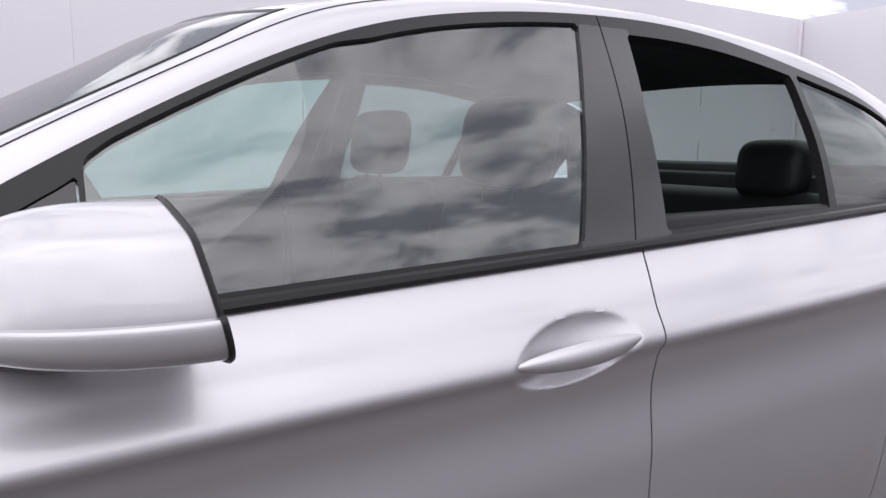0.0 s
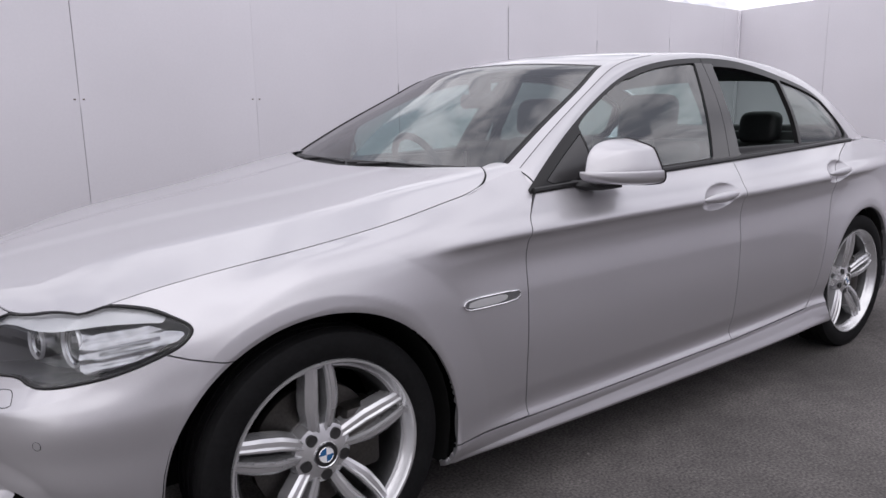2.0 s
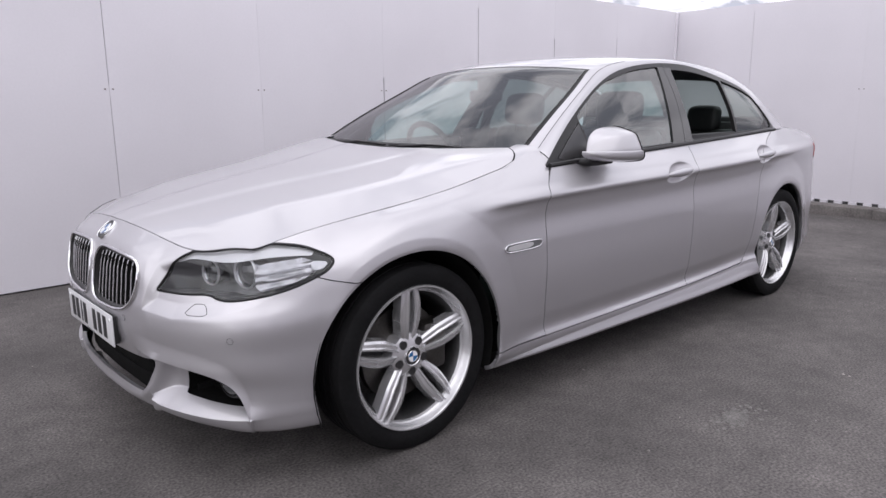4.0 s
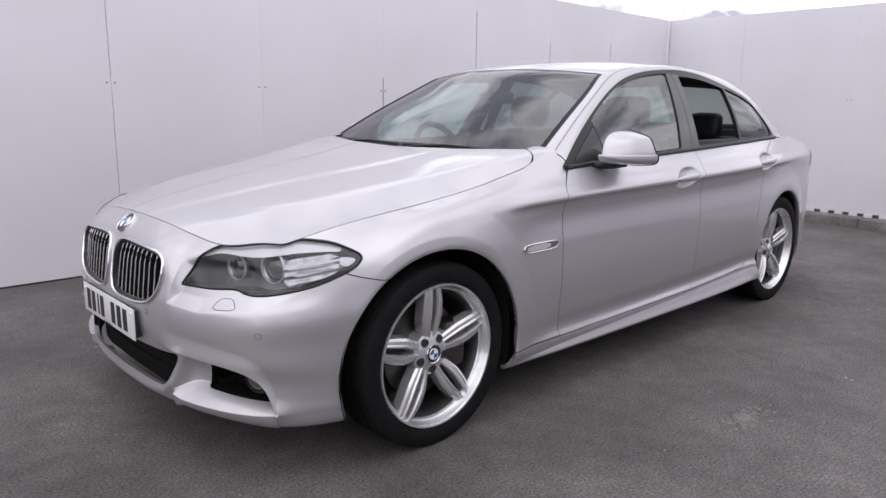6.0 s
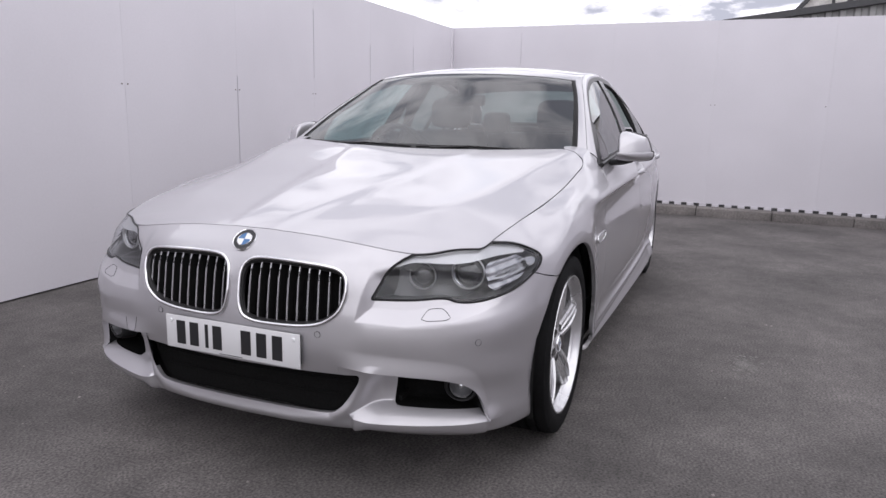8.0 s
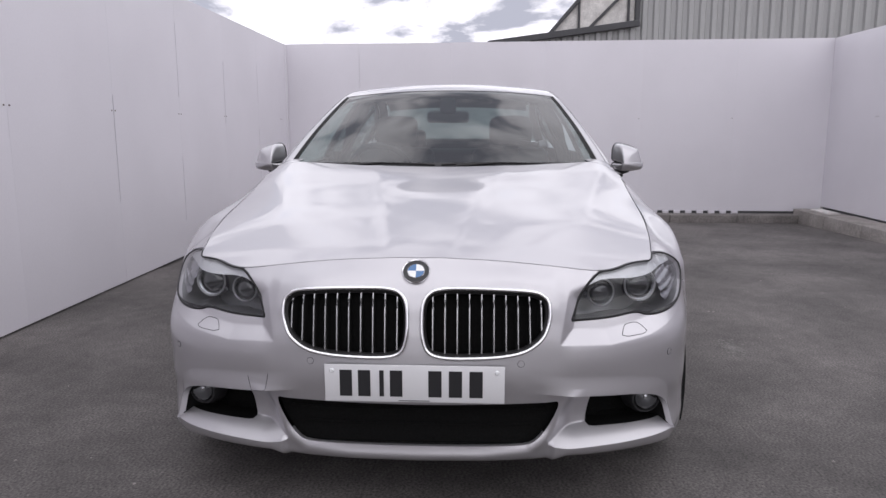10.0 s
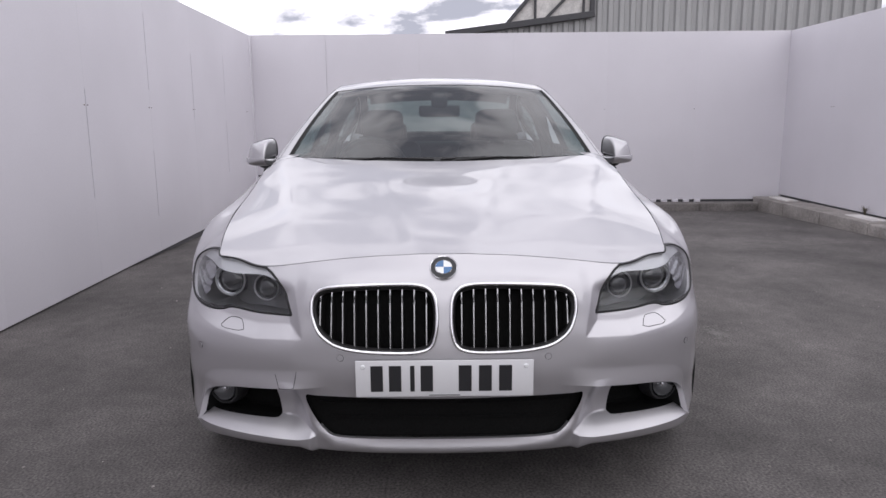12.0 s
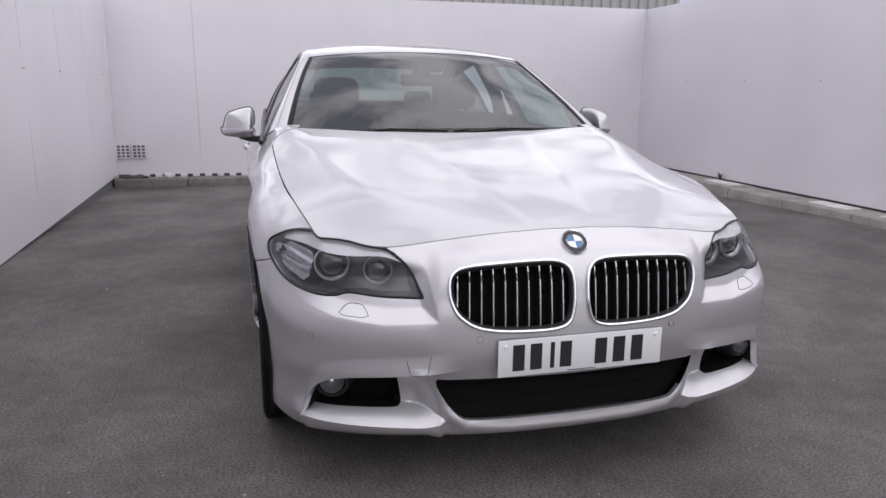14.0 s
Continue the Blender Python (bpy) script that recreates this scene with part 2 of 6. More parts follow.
def piece(name, p, t, mat, parent=None, label="", sharp=38):
    """One mesh object from points and faces, under a thing or a part."""
    ob = new(name, mesh_of(name, p, t, mat, sharp))
    if parent is not None:
        ob.parent = parent
    return tagged(ob, label)


def part(name, bm, mat, parent=None, label="", sharp=38):
    """One mesh object from a bmesh, under a thing or a part."""
    me = bpy.data.meshes.new(name)
    bm.to_mesh(me)
    bm.free()
    me.materials.append(mat)
    me.polygons.foreach_set("use_smooth", [True] * len(me.polygons))
    me.set_sharp_from_angle(angle=radians(sharp))
    ob = new(name, me)
    if parent is not None:
        ob.parent = parent
    return tagged(ob, label)


def panel(name, sheet, mat, parent, depth=0.012, label="", turned_in=None):
    p, t = lipped(sheet, depth, turned_in)
    return piece(name, p, t, mat, parent, label)


def mirrored(sheet):
    v = sheet[0].copy()
    v[:, 1] *= -1
    return v, sheet[1][:, ::-1]


def block(x0, x1, y0, y1, z0, z1, bevel=0.0, segments=2):
    bm = bmesh.new()
    bmesh.ops.create_cube(bm, size=1)
    for v in bm.verts:
        v.co = Vector((x0 + (v.co.x + 0.5) * (x1 - x0), y0 + (v.co.y + 0.5) * (y1 - y0), z0 + (v.co.z + 0.5) * (z1 - z0)))
    if bevel:
        bmesh.ops.bevel(bm, geom=bm.edges[:], offset=bevel, segments=segments, affect="EDGES", profile=0.5)
    return bm


def tube(line, radius, sides=8, closed=False, flat=1.0, out=None):
    """Points and faces of a round bar along a line; flat squashes it in its own up direction."""
    c = np.asarray(line, float)
    n = len(c)
    ahead = np.roll(c, -1, 0) - np.roll(c, 1, 0) if closed else np.gradient(c, axis=0)
    ahead /= np.maximum(np.linalg.norm(ahead, axis=1, keepdims=True), 1e-9)
    up = np.tile([0.0, 0.0, 1.0] if out is None else np.array(out, float), (n, 1))
    if out is None:
        up[np.abs(ahead[:, 2]) > 0.95] = (1.0, 0.0, 0.0)
    a = np.cross(ahead, up)
    a /= np.linalg.norm(a, axis=1, keepdims=True)
    b = np.cross(a, ahead)
    r = np.broadcast_to(np.asarray(radius, float), (n,))[:, None]
    ang = np.arange(sides) * 2 * np.pi / sides
    p = np.concatenate([(c + r * (np.cos(k) * a + flat * np.sin(k) * b))[:, None] for k in ang], 1).reshape(-1, 3)
    f = []
    for i in range(n if closed else n - 1):
        j = (i + 1) % n
        for k in range(sides):
            m = (k + 1) % sides
            f.append((i * sides + k, j * sides + k, j * sides + m, i * sides + m))
    if not closed:
        f += [tuple(range(sides)), tuple(range((n - 1) * sides, n * sides))[::-1]]
    return p, f


def turned(profile, steps=72):
    """Points and faces of a profile (radius, across) turned about the y axis."""
    pr = np.asarray(profile, float)
    a = np.arange(steps) * 2 * np.pi / steps
    p = np.stack([pr[None, :, 0] * np.sin(a)[:, None], np.broadcast_to(pr[None, :, 1], (steps, len(pr))), pr[None, :, 0] * np.cos(a)[:, None]], -1).reshape(-1, 3)
    n, f = len(pr), []
    for i in range(steps):
        j = (i + 1) % steps
        f += [(i * n + k, i * n + k + 1, j * n + k + 1, j * n + k) for k in range(n - 1)]
    return p, f


# ---- the yard ----
ASPHALT = material("asphalt", (0.099, 0.0905, 0.0875), 0.85, grain=0.60, grain_scale=105, bump=0.35, bump_scale=150, stain=0.40, stain_scale=1.3, mottle=0.17, mottle_scale=11.0)
BOARD = material("white_board", (0.66, 0.64, 0.68), 0.42, grain=0.015, grain_scale=60, stain=0.05, stain_scale=0.8, spread=0.012)
GAP = material("joint_shadow_board", (0.13, 0.13, 0.135), 0.9, grain=0.2, grain_scale=40)
CONCRETE = material("kerb_concrete", (0.27, 0.25, 0.235), 0.85, grain=0.2, grain_scale=50, bump=0.5, bump_scale=70, stain=0.25, stain_scale=4, spread=0.1)
KERB = material("dirty_kerb", (0.165, 0.152, 0.145), 0.85, grain=0.25, grain_scale=50, bump=0.5, bump_scale=70, stain=0.3, stain_scale=4, spread=0.08)
WHITEWASH = material("worn_white_paint", (0.62, 0.60, 0.58), 0.7, grain=0.15, grain_scale=40, stain=0.2, stain_scale=6)
CLADDING = material("grey_cladding", (0.34, 0.34, 0.34), 0.5, 0.2, grain=0.03, grain_scale=30, stain=0.06, stain_scale=0.5)
VERGE = material("dark_verge", (0.05, 0.05, 0.055), 0.5, grain=0.1, grain_scale=20)
SCREW = material("rusty_screw", (0.12, 0.09, 0.08), 0.6, 0.5, grain=0.2, grain_scale=300)
CHIP = material("stone_chip", (0.24, 0.22, 0.21), 0.8, grain=0.4, grain_scale=90, stain=0.5, stain_scale=3)
DRY = material("dry_weed", (0.11, 0.095, 0.06), 0.8, grain=0.3, grain_scale=40)
PALE = material("pale_patch", (0.15, 0.142, 0.136), 0.85, grain=0.35, grain_scale=120, stain=0.3, stain_scale=12)


def ground_z(x):
    return -0.028 * np.maximum(0.0, np.asarray(x, float) - 3.0) * (np.asarray(x, float) < 7.2) - 0.118 * (np.asarray(x, float) >= 7.2)


def lay_ground():
    xs = np.unique(np.concatenate([np.linspace(-600, -12, 8), np.linspace(-12, 3, 16), np.linspace(3, 7.2, 12), np.linspace(7.3, 600, 8)]))
    ys = np.unique(np.concatenate([np.linspace(-600, -8, 8), np.linspace(-8, 8, 9), np.linspace(8, 600, 8)]))
    gx, gy = np.meshgrid(xs, ys, indexing="ij")
    p = np.stack([gx, gy, ground_z(gx)], -1).reshape(-1, 3)
    tagged(piece("ground", p, grid(len(xs), len(ys)), ASPHALT), "dark grey worn asphalt yard with faint stains", "ground", kind="structure")


lay_ground()


def patch(x, y, size, seed):
    """A scuffed pale mark on the asphalt: thin flakes, thick in the middle and thinning out."""
    rnd = random.Random(seed)
    p, f = [], []
    for _ in range(260):
        a, d = rnd.uniform(0, 6.3), size * abs(rnd.gauss(0, 0.55))
        cx, cy, r, n = x + 1.5 * d * math.cos(a), y + 0.8 * d * math.sin(a), rnd.uniform(0.003, 0.011), len(p)
        k, turn_by = rnd.choice((5, 6, 7)), rnd.uniform(0, 6.3)
        for i in range(k):
            q = r * rnd.uniform(0.6, 1.3)
            p.append((cx + 1.3 * q * math.cos(turn_by + 6.283 * i / k), cy + q * math.sin(turn_by + 6.283 * i / k), rnd.uniform(0.0005, 0.002)))
        p.append((cx, cy, 0.003))
        f += [(n + i, n + (i + 1) % k, n + k) for i in range(k)]
    tagged(piece("asphalt_patch", p, f, PALE, sharp=10), "pale scuffed patch of filler on the asphalt", "patch", kind="stuff")


def grit():
    """Loose pale chips strewn over the asphalt."""
    rnd = random.Random(21)
    p, f = [], []
    for _ in range(900):
        x, y, r = rnd.uniform(-3.2, 6.5), rnd.choice((-1, 1)) * rnd.uniform(0.0, 4.2), 0.0022 + 0.006 * rnd.random() ** 3
        if y > 2.4 or (abs(y) < 0.85 and x > -0.6):
            continue
        n, a0 = len(p), rnd.uniform(0, 6.3)
        z = float(ground_z(x))
        for k in range(4):
            s = r * rnd.uniform(0.7, 1.5)
            p.append((x + s * math.cos(a0 + 1.57 * k), y + s * math.sin(a0 + 1.57 * k), z - 0.001))
        p.append((x, y, z + r * 0.7))
        f += [(n + k, n + (k + 1) % 4, n + 4) for k in range(4)]
    tagged(piece("grit", p, f, CHIP, sharp=10), "small pale stone chips strewn over the asphalt", "grit", kind="stuff")


grit()
patch(1.07, -1.56, 0.085, 3)


def board(u, v, y0, y1, z0, z1, left, right):
    """One board whose upright edges draw back from the joint wherever the filler has cracked: (from, to, half gap)."""
    edge = [(u + 0.0004, z0)]
    for lo, hi, g in left:
        edge += [(u + 0.0004, lo), (u + g, lo + 0.03), (u + g, hi - 0.03), (u + 0.0004, hi)]
    edge += [(u + 0.0004, z1), (v - 0.0004, z1)]
    for lo, hi, g in reversed(right):
        edge += [(v - 0.0004, hi), (v - g, hi - 0.03), (v - g, lo + 0.03), (v - 0.0004, lo)]
    edge.append((v - 0.0004, z0))
    n = len(edge)
    p = [(x, y, z) for y in (y0, y1) for x, z in edge]
    f = [tuple(range(n)), tuple(range(2 * n - 1, n - 1, -1))] + [(i, n + i, n + (i + 1) % n, (i + 1) % n) for i in range(n)]
    bm = bmesh.new()
    vs = [bm.verts.new(q) for q in p]
    for face in f:
        bm.faces.new([vs[i] for i in face])
    bmesh.ops.recalc_face_normals(bm, faces=bm.faces[:])
    return bm


def board_wall(name, start, end, top, foot, joints, label, inside, cracks=None):
    """A hoarding of tall boards: a dark backing with the boards as pieces before it, joint by joint."""
    a, b = Vector((*start, 0)), Vector((*end, 0))
    run = (b - a).length
    turn = math.atan2(b.y - a.y, b.x - a.x)
    m = Matrix.Translation(a) @ Matrix.Rotation(turn, 4, "Z")
    low = min(foot, -0.15)
    back = part(name, block(0, run, 0.03 * inside + (0 if inside > 0 else -0.03), 0.03 * inside + (0.03 if inside > 0 else 0), low, top - 0.012), GAP)
    back.matrix_world = m
    tagged(back, label, "wall", kind="structure")
    stops = [0.0, *joints, run]
    rnd = random.Random(name)
    cracks = cracks or {}
    y0, y1 = sorted((0.0, 0.028 * inside))
    for i, (u, v) in enumerate(zip(stops[:-1], stops[1:])):
        part("panel", board(u, v, y0, y1, foot, top - 0.004 * rnd.random(), cracks.get(i - 1, ()), cracks.get(i, ())), BOARD, back, sharp=10)
    for u in joints:
        for off in (-0.028, 0.024):
            if rnd.random() < 0.8:
                part("screw", block(u + off - 0.006, u + off + 0.006, -0.003 * inside, 0.001 * inside, 1.318, 1.327), SCREW, back)
    return back


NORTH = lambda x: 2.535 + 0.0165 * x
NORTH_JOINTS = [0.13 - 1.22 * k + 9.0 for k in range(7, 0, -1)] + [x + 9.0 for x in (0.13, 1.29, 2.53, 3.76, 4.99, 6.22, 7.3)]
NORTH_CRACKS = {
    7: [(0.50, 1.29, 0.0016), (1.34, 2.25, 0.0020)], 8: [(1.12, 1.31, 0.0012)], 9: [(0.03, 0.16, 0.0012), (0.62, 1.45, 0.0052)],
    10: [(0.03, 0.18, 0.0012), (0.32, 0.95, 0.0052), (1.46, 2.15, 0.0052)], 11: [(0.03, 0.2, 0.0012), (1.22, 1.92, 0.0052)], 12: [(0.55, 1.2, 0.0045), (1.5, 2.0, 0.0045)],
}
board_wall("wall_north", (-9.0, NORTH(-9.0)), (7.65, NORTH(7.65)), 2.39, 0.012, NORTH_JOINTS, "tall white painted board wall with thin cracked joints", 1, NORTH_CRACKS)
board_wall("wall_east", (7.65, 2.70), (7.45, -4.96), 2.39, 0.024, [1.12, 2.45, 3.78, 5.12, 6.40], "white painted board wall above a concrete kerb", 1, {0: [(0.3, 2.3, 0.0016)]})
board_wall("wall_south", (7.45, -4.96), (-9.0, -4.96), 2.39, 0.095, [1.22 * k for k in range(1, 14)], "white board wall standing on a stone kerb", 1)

# Corner post between the north and east walls.
tagged(part("corner_post", block(7.60, 7.64, 2.64, 2.692, -0.1, 2.375, 0.004), BOARD), "white painted corner batten", "post", kind="structure")


def kerb_line():
    east = tagged(new("kerb_east"), "grey concrete kerb along the foot of the wall", "kerb", kind="structure")
    y = 2.66
    rnd = random.Random(7)
    while y > -4.63:
        n = 0.915 if y - 0.915 > -4.63 else y + 4.63
        x = 7.65 + (y - 2.7) * 0.026
        part("kerb_stone", block(x - 0.27, x - 0.005, y - n + 0.004, y, -0.2, -0.012 + 0.006 * rnd.random(), 0.012), KERB, east)
        y -= n
    # Spacers under the boards: dark openings between them.
    y = 2.5
    while y > -3.8:
        x = 7.65 + (y - 2.7) * 0.026
        part("spacer", block(x - 0.012, x + 0.02, y - 0.088, y, -0.02, 0.023, 0.002, 1), BOARD, east)
        y -= 0.16
    south = tagged(new("kerb_south"), "rough concrete kerb with patches of worn white paint", "kerb", kind="structure")
    x = 7.41
    while x > -9:
        n = 0.9 + 0.1 * rnd.random()
        part("kerb_stone", block(x - n + 0.006, x, -4.95, -4.57 + 0.012 * rnd.random(), -0.2, 0.070 + 0.012 * rnd.random(), 0.018), CONCRETE, south)
        if rnd.random() < 0.75:
            u = x - n * (0.15 + 0.2 * rnd.random())
            part("paint_patch", block(u - n * 0.55, u, -4.87, -4.68 - 0.03 * rnd.random(), 0.06, 0.088, 0.004, 1), WHITEWASH, south)
        x -= n


kerb_line()


def air_vent(y):
    """A moulded vent of twelve dark openings in a white plate."""
    vent = tagged(new("air_vent"), "white plastic air vent with dark openings in the wall", "air vent", "wall vents")
    vent.location = (7.642, y, 0.335)
    part("backing", block(-0.022, -0.002, -0.082, 0.082, -0.085, 0.085), GAP, vent)
    for k in range(4):
        part("bar", block(-0.034, -0.02, -0.082 + 0.0547 * k - 0.007, -0.082 + 0.0547 * k + 0.007, -0.085, 0.085, 0.002, 1), BOARD, vent)
    for k in range(5):
        part("slat", block(-0.032, -0.02, -0.082, 0.082, -0.085 + 0.0425 * k - 0.006, -0.085 + 0.0425 * k + 0.006, 0.002, 1), BOARD, vent)


air_vent(2.555)
air_vent(2.36)


def rubbish():
    """A dark rag of leaves and a crumpled white scrap left on the kerb in the corner."""
    rnd = random.Random(11)
    bm = bmesh.new()
    bmesh.ops.create_icosphere(bm, subdivisions=3, radius=1)
    for v in bm.verts:
        k = 1 + 0.35 * noise.noise(v.co * 2.2)
        v.co = Vector((7.51 + 0.07 * v.co.x * k, 2.42 + 0.17 * v.co.y * k, 0.002 + 0.028 * max(-0.4, v.co.z) * k))
    tagged(part("debris", bm, VERGE), "dark rag of wet leaves lying on the kerb", "debris")
    bm = bmesh.new()
    bmesh.ops.create_icosphere(bm, subdivisions=2, radius=1)
    for v in bm.verts:
        k = 1 + 0.5 * noise.noise(v.co * 3 + Vector((5, 1, 2)))
        v.co = Vector((7.49 + 0.03 * v.co.x * k, 2.00 + 0.05 * v.co.y * k, 0.02 + 0.045 * max(-0.5, v.co.z) * k))
    tagged(part("scrap", bm, BOARD, sharp=10), "crumpled white scrap of paper lying on the kerb", "scrap")


rubbish()


def weed(x, y, z):
    """A small dry tuft growing at the foot of the wall: thin bent blades from one root."""
    rnd = random.Random(5)
    p, f = [], []
    for _ in range(70):
        a, tall, lean = rnd.uniform(0, 6.3), rnd.uniform(0.05, 0.16), rnd.uniform(0.02, 0.11)
        dx, dy, n = math.cos(a), math.sin(a), len(p)
        for k in range(4):
            t = k / 3
            half = 0.0045 * (1 - t) + 0.0006
            c = (x + dx * lean * t * t, y + dy * lean * t * t * 0.6, z + tall * t * (1 - 0.25 * t))
            p += [(c[0] - dy * half, c[1] + dx * half, c[2]), (c[0] + dy * half, c[1] - dx * half, c[2])]
        f += [(n + 2 * k, n + 2 * k + 1, n + 2 * k + 3, n + 2 * k + 2) for k in range(3)]
    tagged(piece("weed", p, f, DRY, sharp=60), "small dry brown weed growing at the foot of the wall", "weed")


weed(5.25, -4.90, 0.070)


def hall():
    """The neighbouring hall: ribbed grey cladding under a sloping verge, with a glazed gable."""
    b = tagged(new("industrial_hall"), "grey ribbed metal hall with a glazed gable and dark verge", "building")
    X = 13.0
    slope = lambda y: 3.02 - 0.12 * y
    ends = [(-0.3, slope(-0.3)), (-2.98, slope(-2.98))]
    # Cladding: trapezoid ribs up to the verge on one side, full height on the other.
    p, f = [], []
    y = -0.3
    while y > -9:
        for o, d in ((0, 0), (0.09, 0), (0.12, -0.05), (0.21, -0.05)):
            yy = y - o
            topz = slope(yy) if yy > -2.98 else 4.7
            p += [(X + d, yy, -0.2), (X + d, yy, topz)]
        y -= 0.24
    n = len(p) // 2
    f = [(2 * i, 2 * i + 1, 2 * i + 3, 2 * i + 2) for i in range(n - 1)]
    piece("cladding", p, f, CLADDING, b, sharp=20)
    part("end_wall", block(X + 0.02, X + 9, -9, -0.3, -0.2, 2.6), CLADDING, b)
    # Verge bar along the slope, the gable's frame and its panes.
    u, v = Vector((X - 0.12, 0.2, slope(0.2) - 0.02)), Vector((X - 0.12, -2.98, slope(-2.98)))
    for name, a, c, r in (("verge", u, v, 0.065), ("frame_post", Vector((X - 0.1, -2.93, v.z)), Vector((X - 0.1, -2.93, 4.8)), 0.05), ("rafter", Vector((X - 0.1, -1.08, slope(-1.08))), Vector((X - 0.1, -2.53, 4.8)), 0.04), ("mullion", Vector((X - 0.08, -1.72, slope(-1.72))), Vector((X - 0.08, -1.72, 3.95)), 0.025), ("mullion", Vector((X - 0.08, -2.75, slope(-2.75))), Vector((X - 0.08, -2.75, 4.8)), 0.025), ("brace", Vector((X - 0.09, -1.9, slope(-1.9))), Vector((X - 0.09, -2.85, 4.2)), 0.03)):
        way = c - a
        ob = part(name, block(-r, r, -r, r, 0, way.length, 0.01, 1), VERGE, b)
        ob.matrix_world = Matrix.Translation(a) @ way.to_track_quat("Z", "Y").to_matrix().to_4x4()
    edge = [(-1.12, slope(-1.12)), (-2.93, slope(-2.93)), (-2.93, 4.8), (-2.53, 4.8)]
    piece("pane", [(X + d, y, z) for d in (-0.04, -0.02) for y, z in edge], [(0, 1, 2, 3), (7, 6, 5, 4), (0, 4, 5, 1), (1, 5, 6, 2), (2, 6, 7, 3), (3, 7, 4, 0)], WHITEWASH, b, "pale glazing of the gable", 20)
    b.scale = (2, 2, 2)
    b.location = (2.75, -0.80, -1.2)


hall()


# ---- the car: its skin ----
# x runs from the nose to the tail with the front axle at 0, y to the car's right, z up.
PLAN = [(-0.785, 0.0), (-0.782, 0.15), (-0.770, 0.32), (-0.745, 0.45), (-0.700, 0.60), (-0.655, 0.70), (-0.600, 0.775), (-0.52, 0.832), (-0.41, 0.873), (-0.30, 0.896), (-0.15, 0.913), (0.0, 0.921), (0.3, 0.926), (0.7, 0.928), (1.3, 0.931), (1.9, 0.932), (2.5, 0.922), (2.97, 0.893), (3.3, 0.858), (3.6, 0.805), (3.8, 0.735), (3.92, 0.655), (4.0, 0.55), (4.045, 0.40), (4.065, 0.2), (4.07, 0.0)]
_p = np.array(PLAN)
_k = np.concatenate([[0], np.cumsum(np.hypot(*np.diff(_p, axis=0).T))])
_q = np.linspace(0, _k[-1], 3000)
_x, _w = cubic(_k, _p[:, 0], _q), cubic(_k, _p[:, 1], _q)
_s = np.concatenate([[0], np.cumsum(np.hypot(np.diff(_x), np.diff(_w)))])
S_END = _s[-1]
_side = (_q > _k[9]) & (_q < _k[19])


def plan(s):
    """Place and inward normal of the widest outline, by the way along it from the nose."""
    x, w = np.interp(s, _s, _x), np.interp(s, _s, _w)
    tx, tw = np.interp(s, _s, np.gradient(_x, _s)), np.interp(s, _s, np.gradient(_w, _s))
    n = np.hypot(tx, tw)
    return x, w, tw / n, -tx / n


def s_at(x):
    """The way along the outline to a place x on the car's flank."""
    return np.interp(x, _x[_side], _s[_side])


SX = lambda x: float(s_at(x))
STATIONS = [0, 0.3, 0.415, 0.465, 0.7, 0.92, 1.14, 1.44, 1.74, 1.92, 2.14, 3.36, 3.99, 4.41, 4.97, 5.5, S_END]
